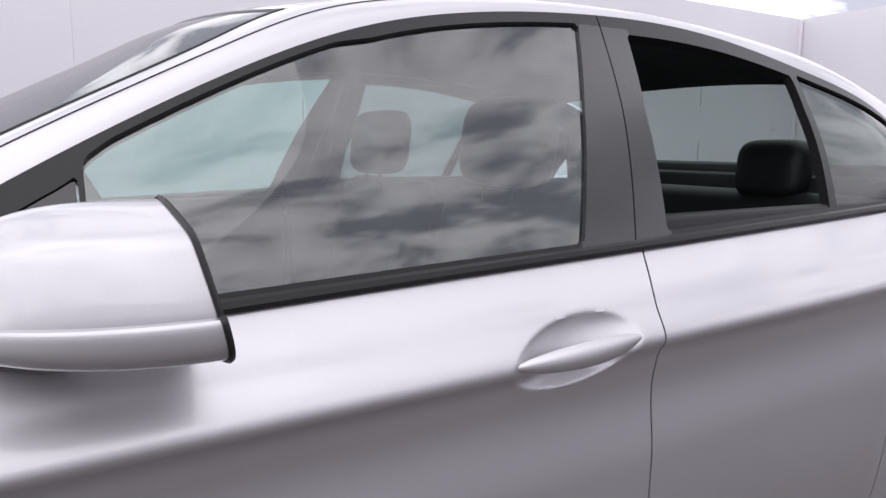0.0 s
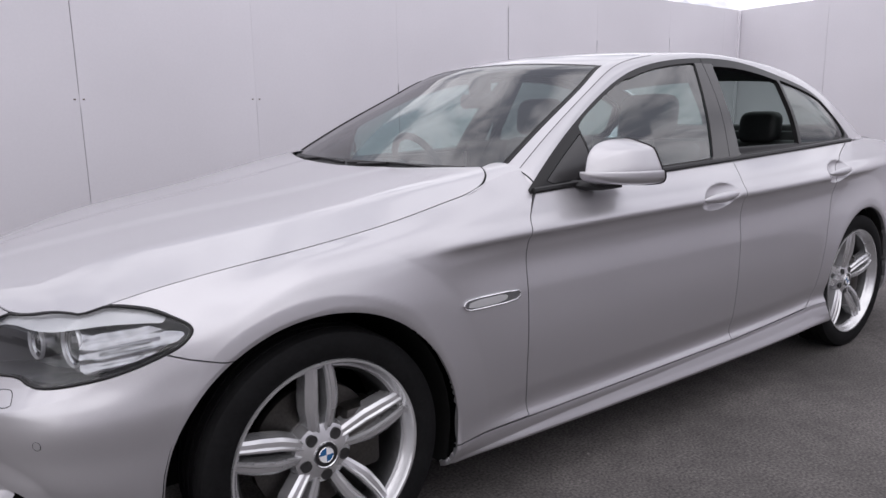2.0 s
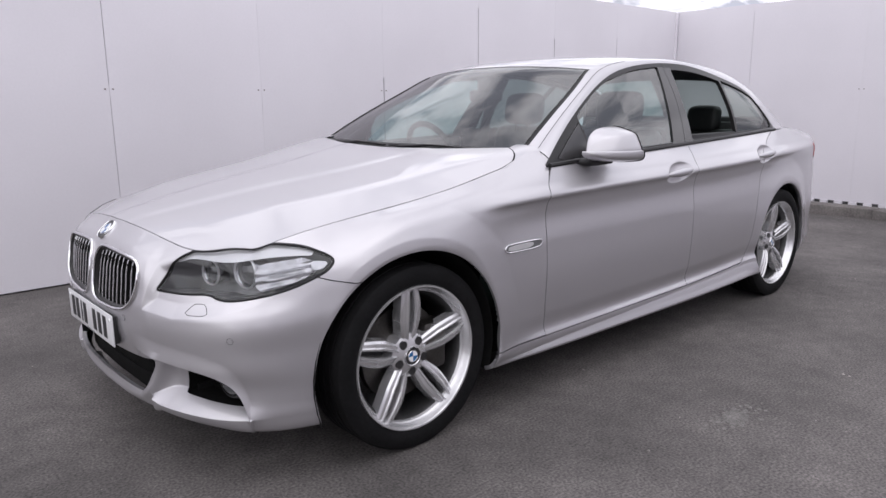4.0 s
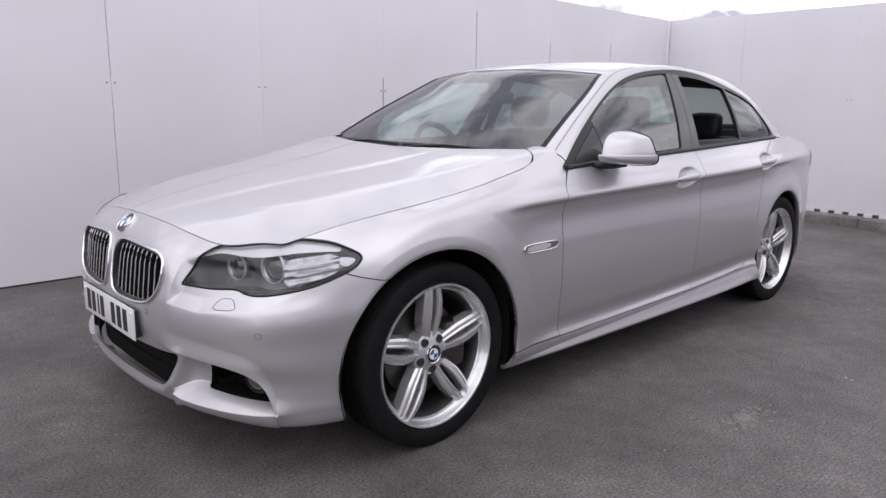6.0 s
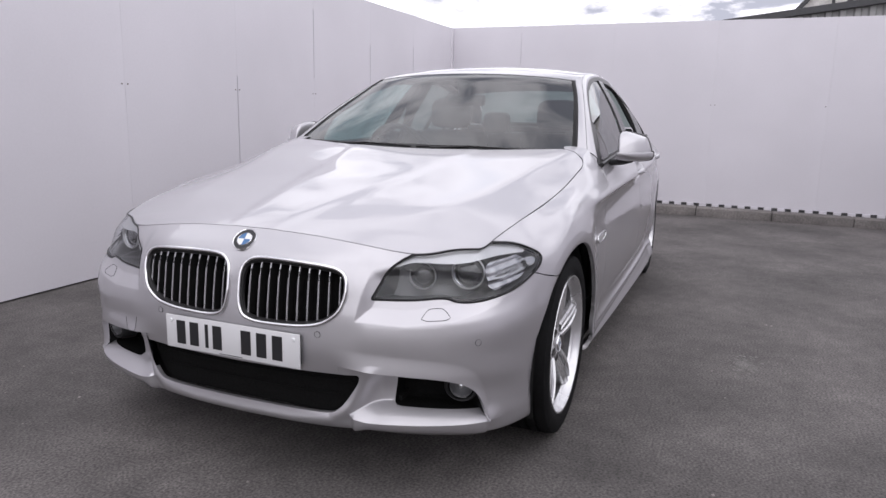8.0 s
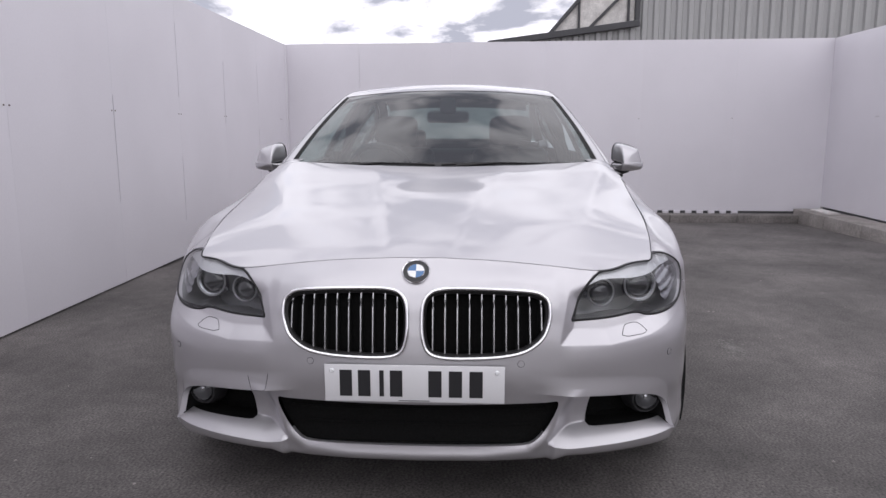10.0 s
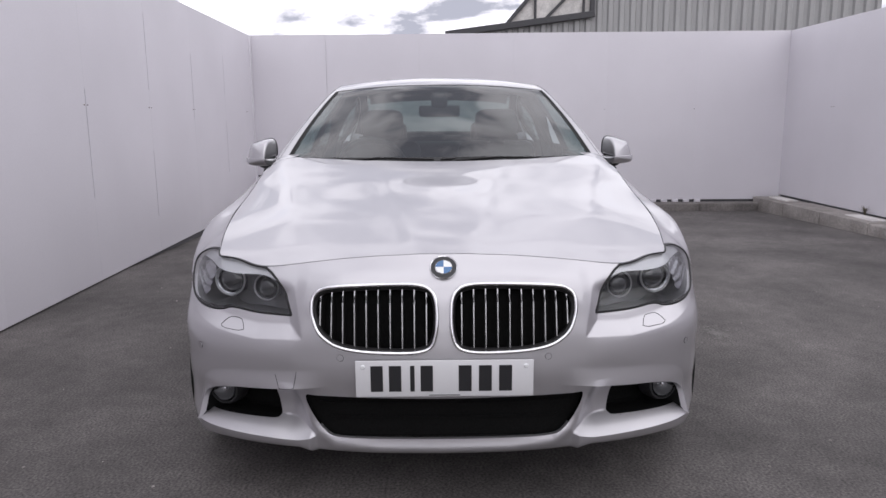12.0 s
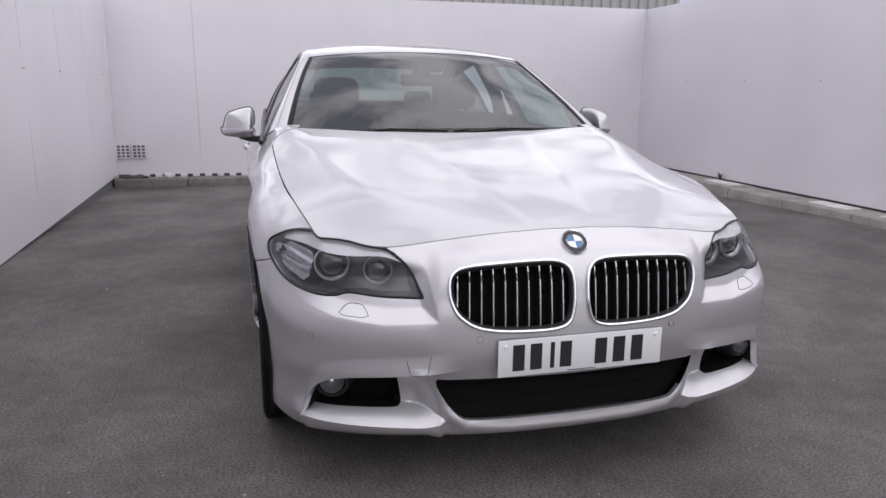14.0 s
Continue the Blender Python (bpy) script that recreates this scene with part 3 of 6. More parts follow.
# Rails from the lower edge up: height and inset from the widest outline at each station.
RAILS = [
    ([0.185, 0.187, 0.1896, 0.2, 0.2, 0.19, 0.185, 0.18, 0.1837, 0.186, 0.184, 0.19, 0.198, 0.18, 0.2, 0.22, 0.22], [0.08, 0.075, 0.0735, 0.065, 0.05, 0.04, 0.04, 0.05, 0.05, 0.05, 0.05, 0.05, 0.05, 0.05, 0.05, 0.05, 0.05]),
    ([0.203, 0.205, 0.208, 0.22, 0.22, 0.205, 0.2, 0.2, 0.1994, 0.199, 0.197, 0.203, 0.212, 0.2, 0.22, 0.24, 0.24], [0.04, 0.04, 0.0393, 0.035, 0.025, 0.015, 0.01, 0.02, 0.02125, 0.022, 0.022, 0.022, 0.022, 0.02, 0.02, 0.02, 0.02]),
    ([0.235, 0.24, 0.243, 0.255, 0.26, 0.25, 0.25, 0.245, 0.2325, 0.225, 0.225, 0.238, 0.25, 0.25, 0.28, 0.3, 0.3], [0.032, 0.032, 0.0314, 0.028, 0.015, 0.004, 0.0, 0.005, 0.009375, 0.012, 0.016, 0.016, 0.016, 0.005, 0.0, 0.0, 0.0]),
    ([0.29, 0.29, 0.292, 0.3, 0.3, 0.3, 0.29, 0.285, 0.2712, 0.263, 0.263, 0.283, 0.3, 0.31, 0.34, 0.36, 0.36], [0.03, 0.03, 0.0303, 0.032, 0.022, 0.006, 0.0, 0.008, 0.00925, 0.01, 0.014, 0.014, 0.014, 0.005, 0.0, 0.0, 0.0]),
    ([0.34, 0.34, 0.341, 0.345, 0.35, 0.34, 0.33, 0.315, 0.2963, 0.285, 0.286, 0.305, 0.324, 0.345, 0.38, 0.42, 0.42], [0.024, 0.024, 0.0249, 0.03, 0.022, 0.006, 0.0, 0.01, 0.01125, 0.012, 0.022, 0.026, 0.026, 0.005, 0.0, 0.0, 0.0]),
    ([0.4, 0.4, 0.401, 0.405, 0.41, 0.4, 0.39, 0.38, 0.3738, 0.37, 0.37, 0.38, 0.4, 0.42, 0.46, 0.48, 0.48], [0.012, 0.012, 0.0117, 0.01, 0.006, 0.0, 0.0, 0.006, 0.0085, 0.01, 0.016, 0.016, 0.016, 0.0, 0.0, 0.0, 0.0]),
    ([0.46, 0.46, 0.46, 0.46, 0.465, 0.46, 0.47, 0.5, 0.5094, 0.515, 0.52, 0.53, 0.54, 0.55, 0.58, 0.58, 0.58], [0.002, 0.002, 0.002, 0.002, 0.0, 0.0, 0.0, 0.0, 0.00375, 0.006, 0.008, 0.008, 0.007, 0.0, 0.0, 0.0, 0.0]),
    ([0.53, 0.53, 0.527, 0.528, 0.545, 0.56, 0.58, 0.62, 0.6388, 0.65, 0.66, 0.67, 0.68, 0.68, 0.7, 0.68, 0.68], [0.002, 0.002, 0.0017, 0, 0, 0, 0, 0.0, 0.004375, 0.007, 0.013, 0.013, 0.012, 0.004, 0.0, 0.01, 0.02]),
    ([0.58, 0.58, 0.5744, 0.547, 0.565, 0.583, 0.62, 0.735, 0.7644, 0.782, 0.79, 0.812, 0.825, 0.835, 0.83, 0.78, 0.78], [0.008, 0.006, 0.0056, 0.002, 0.003, 0.006, 0.006, 0.005, 0.0075, 0.014, 0.0205, 0.0205, 0.0195, 0.014, 0.006, 0.02, 0.03]),
    ([0.63, 0.63, 0.624, 0.59, 0.595, 0.612, 0.672, 0.785, 0.8075, 0.821, 0.829, 0.852, 0.867, 0.879, 0.889, 0.86, 0.86], [0.016, 0.013, 0.015, 0.012, 0.016, 0.018, 0.014, 0.014, 0.0125, 0.0092, 0.0085, 0.0085, 0.0085, 0.0075, 0.004, 0.02, 0.04]),
    ([0.68, 0.68, 0.674, 0.661, 0.668, 0.685, 0.72, 0.815, 0.825, 0.831, 0.837, 0.86, 0.875, 0.887, 0.905, 0.9, 0.9], [0.026, 0.02, 0.026, 0.034, 0.046, 0.044, 0.028, 0.023, 0.0165, 0.003, 0.002, 0.002, 0.002, 0.004, 0.006, 0.02, 0.04]),
    ([0.735, 0.735, 0.727, 0.717, 0.722, 0.735, 0.755, 0.845, 0.87, 0.885, 0.895, 0.92, 0.935, 0.945, 0.95, 0.95, 0.95], [0.05, 0.043, 0.052, 0.059, 0.076, 0.076, 0.052, 0.053, 0.045, 0.036, 0.032, 0.033, 0.038, 0.042, 0.04, 0.03, 0.05]),
]


eased = lambda k: np.clip(k, 0, 1) ** 2 * (3 - 2 * np.clip(k, 0, 1))


def hood_z(x, w):
    """Height of the bonnet, with its crown, two long swages and the raised middle between them."""
    x, w = np.asarray(x, float), np.abs(np.asarray(w, float))
    mid = cubic([-0.67, -0.60, -0.45, -0.25, 0.0, 0.25, 0.45, 0.7], [0.803, 0.822, 0.853, 0.888, 0.926, 0.961, 0.994, 1.031], x)
    drop = spline([-0.67, -0.60, -0.52, -0.42, -0.3, 0.0, 0.3, 0.5, 0.7], [0.150, 0.126, 0.088, 0.070, 0.060, 0.053, 0.050, 0.042, 0.024], x)
    power = spline([-0.7, -0.4, 0.0, 0.7], [2.3, 2.4, 3.8, 3.8], x)
    round_drop = drop * (w / 0.78) ** power
    # Behind the nose the bonnet is nearly flat up to a long crease on each side, and falls away beyond it.
    wide = spline([-0.7, -0.55, -0.42, -0.26, 0.0, 0.16, 0.43, 0.55, 0.7, 0.9], [0.58, 0.68, 0.743, 0.771, 0.800, 0.810, 0.820, 0.82, 0.80, 0.80], x)
    fold = spline([-0.7, -0.5, -0.3, 0.0, 0.3, 0.53, 0.75], [0.34, 0.42, 0.52, 0.60, 0.675, 0.74, 0.76], x)
    past = 0.010 * np.logaddexp(0.0, (w - fold) / 0.010)
    flat_drop = drop * (wide / 0.78) ** power * (0.34 * (w / wide) ** 2 + 0.66 * past / (wide - fold))
    blend = eased((x + 0.55) / 0.28)
    z = mid - round_drop * (1 - blend) - flat_drop * blend
    line = 0.095 + 0.185 * (x + 0.665)
    raise_ = 0.007 * spline([-0.7, -0.45, 0.2, 0.5], [0.2, 0.8, 0.75, 0.35], x)
    z = z + 0.008 * eased((x + 0.05) / 0.5) * eased(w / 0.62)
    return z + raise_ * (1 / (1 + np.exp(np.clip((w - line) / 0.010, -60, 60))) - 0.5) - raise_ * 0.5


EDGE = [(0, -0.668, 0.0), (0.30, -0.655, 0.29), (0.50, -0.632, 0.48), (0.57, -0.612, 0.548), (0.63, -0.584, 0.596), (0.70, -0.543, 0.646), (0.76, -0.513, 0.688), (0.82, -0.487, 0.728), (0.96, -0.40, 0.748), (1.14, -0.26, 0.771), (1.44, 0.0, 0.800), (1.60, 0.16, 0.810), (1.87, 0.43, 0.820), (1.95, 0.51, 0.822), (2.02, 0.58, 0.813), (2.08, 0.635, 0.780), (2.13, 0.685, 0.700)]
FENDER_TOP = EDGE[:14] + [(2.02, 0.58, 0.812), (2.08, 0.64, 0.800), (2.14, 0.70, 0.796), (2.20, 0.76, 0.80), (2.35, 0.9, 0.83)]
EDGE = [(SX(x) if x > -0.15 else s, x, w) for s, x, w in EDGE]
FENDER_TOP = [(SX(x) if x > -0.15 else s, x, w) for s, x, w in FENDER_TOP]
HOOD_END = EDGE[-1][0]
_e, _g = np.array(EDGE), np.array(FENDER_TOP)


def hood_edge(s):
    s = np.asarray(s, float)
    x, w = spline(_e[:, 0], _e[:, 1], s), spline(_e[:, 0], _e[:, 2], s)
    return x, w, hood_z(x, w)


def fender_top(s):
    s = np.asarray(s, float)
    x, w = spline(_g[:, 0], _g[:, 1], s), spline(_g[:, 0], _g[:, 2], s)
    return x, w, hood_z(x, w)


BELT = [(0.60, 0.872, 0.945), (0.75, 0.866, 0.952), (1.3, 0.848, 0.972), (1.92, 0.832, 0.992), (2.5, 0.815, 1.012), (2.9, 0.80, 1.026), (3.2, 0.765, 1.03), (3.6, 0.690, 1.008), (3.85, 0.60, 1.0), (3.97, 0.52, 1.0), (4.03, 0.39, 1.01), (4.05, 0.2, 1.01), (4.055, 0.0, 1.01)]
_b = np.array(BELT)
_bs = np.concatenate([s_at(_b[:8, 0]), [5.22, 5.45, 5.72, 5.97, S_END]])


def belt(s):
    return tuple(spline(_bs, _b[:, k], s) for k in range(3))


HANDLES = (("front", 1.669, 0.870), ("rear", 2.648, 0.905))
ARCHES = ((0.006, 0.327, 0.396), (2.972, 0.325, 0.384))


# Stepped forms of the bumper, in (way along the outline, height).
SHELF = np.array([(0.424, 0.564), (0.58, 0.557), (0.72, 0.574), (0.88, 0.612), (0.95, 0.64), (0.95, 0.70), (0.56, 0.77), (0.495, 0.74), (0.464, 0.709), (0.446, 0.656), (0.430, 0.60)])
BROW_EDGE = ([0.30, 0.36, 0.48, 0.57, 0.66, 0.735, 0.785, 0.812, 0.832, 0.846], [0.424, 0.420, 0.409, 0.403, 0.397, 0.384, 0.361, 0.333, 0.292, 0.251])
BLADE_EDGE = ([0.395, 0.47, 0.56, 0.70, 0.85], [0.252, 0.240, 0.242, 0.246, 0.251])
WELL_FOOT = ([0.395, 0.48, 0.54, 0.68, 0.84], [0.255, 0.290, 0.295, 0.291, 0.284])
_brow = np.column_stack([np.linspace(0.372, 0.846, 90), spline(*BROW_EDGE, np.linspace(0.372, 0.846, 90))])
_blade = np.column_stack([np.linspace(0.846, 0.402, 60), spline(*BLADE_EDGE, np.linspace(0.846, 0.402, 60))])
HOLLOW = np.concatenate([_brow, _blade, [(0.385, 0.29), (0.372, 0.36)]])


def hollow_forms(a, h):
    """Around the fog lamp: the flared lip over the hollow, the blade's face under it, and the hollow itself."""
    top, edge, foot = spline(*BROW_EDGE, a), spline(*BLADE_EDGE, a), spline(*WELL_FOOT, a)
    ends = eased((a - 0.33) / 0.12) * eased((0.93 - a) / 0.12)
    lip = 0.012 * ends * np.where(h >= top, np.clip(1 - (h - top) / 0.058, 0, 1) ** 1.4, np.clip(1 - (top - h) / 0.03, 0, 1))
    proud = 0.018 * eased((a - 0.400) / 0.02) * np.interp(a, [0.45, 0.84], [1.0, 0.5]) * np.clip((0.852 - a) / 0.006, 0, 1)
    face = proud * np.clip((edge + 0.004 - h) / 0.004, 0, 1)
    deep = 0.046 * eased((a - 0.385) / 0.12)
    slope = np.clip((foot - h) / np.maximum(foot - edge, 0.004), 0, 1)
    return lip + face, -deep + (deep + proud) * slope


def relief(s, z, x, with_hollow=True):
    """How far the skin stands proud (+) of its rails: bumper blades, arch lips, sill ledge, handle dishes."""
    q = np.stack([s, z], 1)
    out = np.zeros(len(s))
    front = s < 1.35
    if front.any():
        f = q[front]
        a, h = f[:, 0], f[:, 1]
        u = along(f, [(0.0, 0.216), (0.20, 0.218), (0.34, 0.232), (0.41, 0.29), (0.455, 0.37), (0.48, 0.43)])
        g = 0.009 * np.exp(-(u / 0.022) ** 2) * np.clip((0.43 - h) / 0.06, 0, 1)
        g += hollow_forms(a, h)[0] * with_hollow
        g -= 0.019 * np.clip(-distance(f, SHELF) / 0.040, 0, 1) * np.clip((0.95 - a) / 0.2, 0, 1) * eased((0.740 - h) / 0.06)
        out[front] += g
    for cx, cz, r in ARCHES:
        d = np.hypot(x - cx, z - cz) - r
        fade = np.clip((z - 0.19) / 0.06, 0, 1) * np.clip((s - 1.08) / 0.16, 0, 1)
        band = 0.012 + 0.030 * np.clip((z - 0.55) / 0.15, 0, 1)
        out += np.where(d > -0.05, 0.018 * np.clip(1 - (d - band) / 0.115, 0, 1) ** 1.25, 0) * fade
        out -= np.where(d > -0.05, 0.004 * np.clip((0.008 - d) / 0.008, 0, 1), 0) * fade
    # The sill's lower blade: an upward ledge that widens towards the rear wheel.
    ledge = np.interp(x, [0.42, 0.55, 0.84, 1.21, 1.66, 2.19, 2.5], [0.214, 0.218, 0.233, 0.245, 0.260, 0.277, 0.286])
    foot = np.interp(x, [0.42, 2.5], [0.203, 0.214])
    out += np.where((x > 0.40) & (x < 2.66) & (s > 1.8), np.interp(x, [0.42, 0.9, 2.3], [0.004, 0.014, 0.034]) * np.clip((ledge - z) / (ledge - foot), 0, 1), 0)
    for _, hx, hz in HANDLES:
        d = np.hypot((x - hx) / 0.120, (z - hz - 0.10 * (x - hx)) / 0.047)
        out -= np.where(s > 2.2, 0.028 * np.clip(1 - d**2, 0, 1), 0)
    return out


def inward(v):
    """Level directions into the body at points of the skin."""
    _, _, nx, nw = plan(v[:, 3])
    return np.stack([nx, np.sign(v[:, 1]) * nw, 0 * nx], -1)


def skin(s, step_rows, top, with_hollow=True):
    """A sheet of the skin over the given places along the outline (negative: the car's right)."""
    sign, a = np.where(s < 0, 1.0, -1.0), np.abs(s)
    x, w, nx, nw = plan(a)
    rails = []
    for zs, ds in RAILS:
        z, d = spline(STATIONS, zs, a), spline(STATIONS, ds, a)
        rails.append(np.stack([x + nx * d, w + nw * d, z], -1))
    rails.append(np.stack(top(a), -1))
    r = np.array(rails)
    n = len(r)
    t = np.linspace(0, n - 1, (n - 1) * step_rows + 1)
    i = np.minimum(t.astype(int), n - 2)
    k = (t - i)[:, None, None]
    p0, p1, p2, p3 = r[np.maximum(i - 1, 0)], r[i], r[i + 1], r[np.minimum(i + 2, n - 1)]
    seg = lambda u, v: np.maximum(np.linalg.norm(v - u, axis=-1, keepdims=True), 1e-5)
    d01, d12, d23 = seg(p0, p1), seg(p1, p2), seg(p2, p3)
    m1 = np.where((i > 0)[:, None, None], (p2 - p1) / d12 * d01 / (d01 + d12) + (p1 - p0) / d01 * d12 / (d01 + d12), (p2 - p1) / d12) * d12
    m2 = np.where((i < n - 2)[:, None, None], (p3 - p2) / d23 * d12 / (d12 + d23) + (p2 - p1) / d12 * d23 / (d12 + d23), (p2 - p1) / d12) * d12
    p = (2 * k**3 - 3 * k**2 + 1) * p1 + (k**3 - 2 * k**2 + k) * m1 + (3 * k**2 - 2 * k**3) * p2 + (k**3 - k**2) * m2
    rows, cols = p.shape[:2]
    flat = p.reshape(-1, 3)
    ss = np.tile(a, rows)
    up = relief(ss, flat[:, 2], flat[:, 0], with_hollow)
    flat[:, 0] -= up * np.tile(nx, rows)
    flat[:, 1] -= up * np.tile(nw, rows)
    flat[:, 1] *= np.tile(sign, rows)
    v = np.column_stack([flat, ss, flat[:, 2]])
    return v, grid(rows, cols)


def facing_out(sheet, inner=(1.6, 0.0, 0.7)):
    p, t = sheet[0][:, :3], sheet[1]
    n = normals_of(p, t)
    if ((p - np.array(inner)) * n).sum(1).mean() < 0:
        return sheet[0], t[:, ::-1]
    return sheet


# Outlines on the skin, in (way along the outline, height).
LAMP = rounded([(0.490, 0.6272), (0.468, 0.627), (0.478, 0.645), (0.515, 0.712), (0.57, 0.762), (0.70, 0.776), (0.82, 0.783), (0.93, 0.784), (1.06, 0.774), (1.135, 0.744), (1.146, 0.727), (1.11, 0.694), (0.98, 0.650), (0.83, 0.627), (0.745, 0.622), (0.70, 0.638), (0.60, 0.628)], 2)
KIDNEY = rounded([(0.020, 0.60), (0.022, 0.695), (0.06, 0.728), (0.20, 0.728), (0.355, 0.720), (0.394, 0.694), (0.395, 0.640), (0.374, 0.586), (0.320, 0.548), (0.24, 0.534), (0.09, 0.530), (0.035, 0.545)], 3)
INTAKE = rounded([(-0.44, 0.384), (-0.36, 0.262), (-0.30, 0.250), (0.30, 0.250), (0.36, 0.262), (0.44, 0.384), (0.38, 0.392), (0.0, 0.384), (-0.38, 0.392)], 2)
FOG = np.array([(0.562, 0.2835), (0.547, 0.2855), (0.540, 0.293), (0.540, 0.304), (0.552, 0.39), (0.556, 0.45), (0.95, 0.45), (0.95, 0.275), (0.69, 0.281)])
SHUT = 0.0018
def upright(ends):
    """A fair joint line through a few places (x, z) up the flank."""
    e = np.array(ends)
    z = np.linspace(e[0, 1], e[-1, 1], 60)
    return [(SX(x), float(h)) for x, h in zip(spline(e[:, 1], e[:, 0], z), z)]


FRONT_GAP = upright([(0.694, 0.262), (0.688, 0.33), (0.683, 0.42), (0.686, 0.60), (0.687, 0.72), (0.686, 0.80), (0.689, 0.84), (0.698, 0.872), (0.720, 0.905), (0.757, 0.948), (0.782, 0.975), (0.80, 1.0)])
MID_GAP = upright([(1.808, 0.278), (1.812, 0.41), (1.824, 0.60), (1.833, 0.72), (1.834, 0.80), (1.834, 0.87), (1.846, 0.925), (1.866, 0.965), (1.880, 0.99), (1.888, 1.01)])
REAR_GAP = upright([(2.415, 0.300), (2.472, 0.325), (2.50, 0.40), (2.538, 0.54), (2.582, 0.70), (2.65, 0.88), (2.74, 0.96), (2.90, 1.02)])
FENDER = np.array([(0.90, 1.2), (0.90, 0.700), (1.06, 0.690), (1.13, 0.668), (1.20, 0.652), (1.30, 0.649), (1.30, 0.10), (SX(0.694), 0.10)] + FRONT_GAP + [(SX(0.80), 1.2)])
DOOR_F = np.array(FRONT_GAP + [(SX(0.80), 1.2), (SX(1.93), 1.2)] + MID_GAP[::-1])
DOOR_R = np.array(MID_GAP + [(SX(1.93), 1.2), (SX(2.93), 1.2)] + REAR_GAP[::-1])
DOORS = np.array(FRONT_GAP + [(SX(0.80), 1.2), (SX(2.93), 1.2)] + REAR_GAP[::-1] + MID_GAP[:1])


def inset(sheet, *rules):
    """Cuts a sheet by outlines: ('in', outline, gap) or ('out', outline, gap), or an arch."""
    for how, what, g in rules:
        v = sheet[0]
        if how == "in":
            f = distance(v[:, 3:5], what) + g
        elif how == "out":
            f = g - distance(v[:, 3:5], what)
        elif how == "arch":
            f = what[2] - np.hypot(v[:, 0] - what[0], v[:, 2] - what[1])
        else:
            f = what(v) + g
        sheet = clip(sheet, f)
    return sheet


car = tagged(new("car"), "silver four-door saloon car with alloy wheels parked on asphalt", "car")

nose = facing_out(skin(np.concatenate([np.linspace(-1.40, -0.90, 70)[:-1], np.linspace(-0.90, 0.90, 481), np.linspace(0.90, 1.40, 70)[1:]]), 18, hood_edge, False))
def shaped(sheet, which):
    """The bumper's lip and blade (0) or the hollow between them (1), added to a sheet cut to size."""
    by = hollow_forms(sheet[0][:, 3], sheet[0][:, 4])[which] * (sheet[0][:, 3] < 1.2)
    v = sheet[0].copy()
    v[:, :3] -= inward(v) * by[:, None]
    return v, sheet[1]


by_intake = lambda sheet: clip(sheet, -distance(np.column_stack([sheet[0][:, 1], sheet[0][:, 4]]), INTAKE))
hollow = shaped(by_intake(inset(nose, ("in", HOLLOW, 0.0))), 1)
outer = by_intake(inset(nose, ("out", HOLLOW, 0.0), ("out", FENDER, SHUT), ("out", LAMP, 0.004), ("out", KIDNEY, 0.0), ("arch", ARCHES[0], 0)))
outer = shaped(clip(outer, outer[0][:, 3] - 1.33), 0)
cut = inset(hollow, ("out", FOG, 0.0))
# The underside of the lip joins the bumper's face to the hollow behind it.
rim = _brow[_brow[:, 0] > 0.45]


def lip_strip(sign, start, end):
    """A strip of the lip's underside between two depths behind the bumper's face."""
    v, _ = skin(rim[:, 0] * -sign, 18, hood_edge)
    g = v[:, :3].reshape(-1, len(rim), 3)
    near = np.array([[np.interp(z, g[:, i, 2], g[:, i, k]) for k in range(2)] + [z] for i, z in enumerate(rim[:, 1])])
    kept, sunken = hollow_forms(rim[:, 0], rim[:, 1])
    _, _, nx, nw = plan(rim[:, 0])
    by = np.stack([nx, sign * nw, 0 * nx], -1)
    whole = (kept - sunken)[:, None]
    p = np.concatenate([near + by * np.minimum(whole, start), near + by * np.minimum(whole, end)])
    n, k = len(rim), np.arange(len(rim) - 1)
    return p, np.concatenate([np.stack([k, k + 1, n + k + 1], 1), np.stack([k, n + k + 1, n + k], 1)])


sheets = [lipped(outer, 0.014, inward), (cut[0][:, :3], cut[1]), lip_strip(-1, 0.0, 0.02), lip_strip(1, 0.0, 0.02)]
starts = np.cumsum([0] + [len(v) for v, _ in sheets])
piece("front_bumper", np.concatenate([v for v, _ in sheets]), np.concatenate([t + k for (_, t), k in zip(sheets, starts)]), PAINT, car, "silver sport bumper skin around grilles and intakes")
flank_f = facing_out(skin(np.linspace(0.86, 2.34, 300), 14, fender_top))
flank = facing_out(skin(np.linspace(1.3, 5.3, 760), 15, belt))
tail = facing_out(skin(np.concatenate([np.linspace(5.29, S_END, 50), -np.linspace(S_END, 5.29, 50)[1:]]), 5, belt))
SIDES = (("left", lambda m: m), ("right", mirrored))
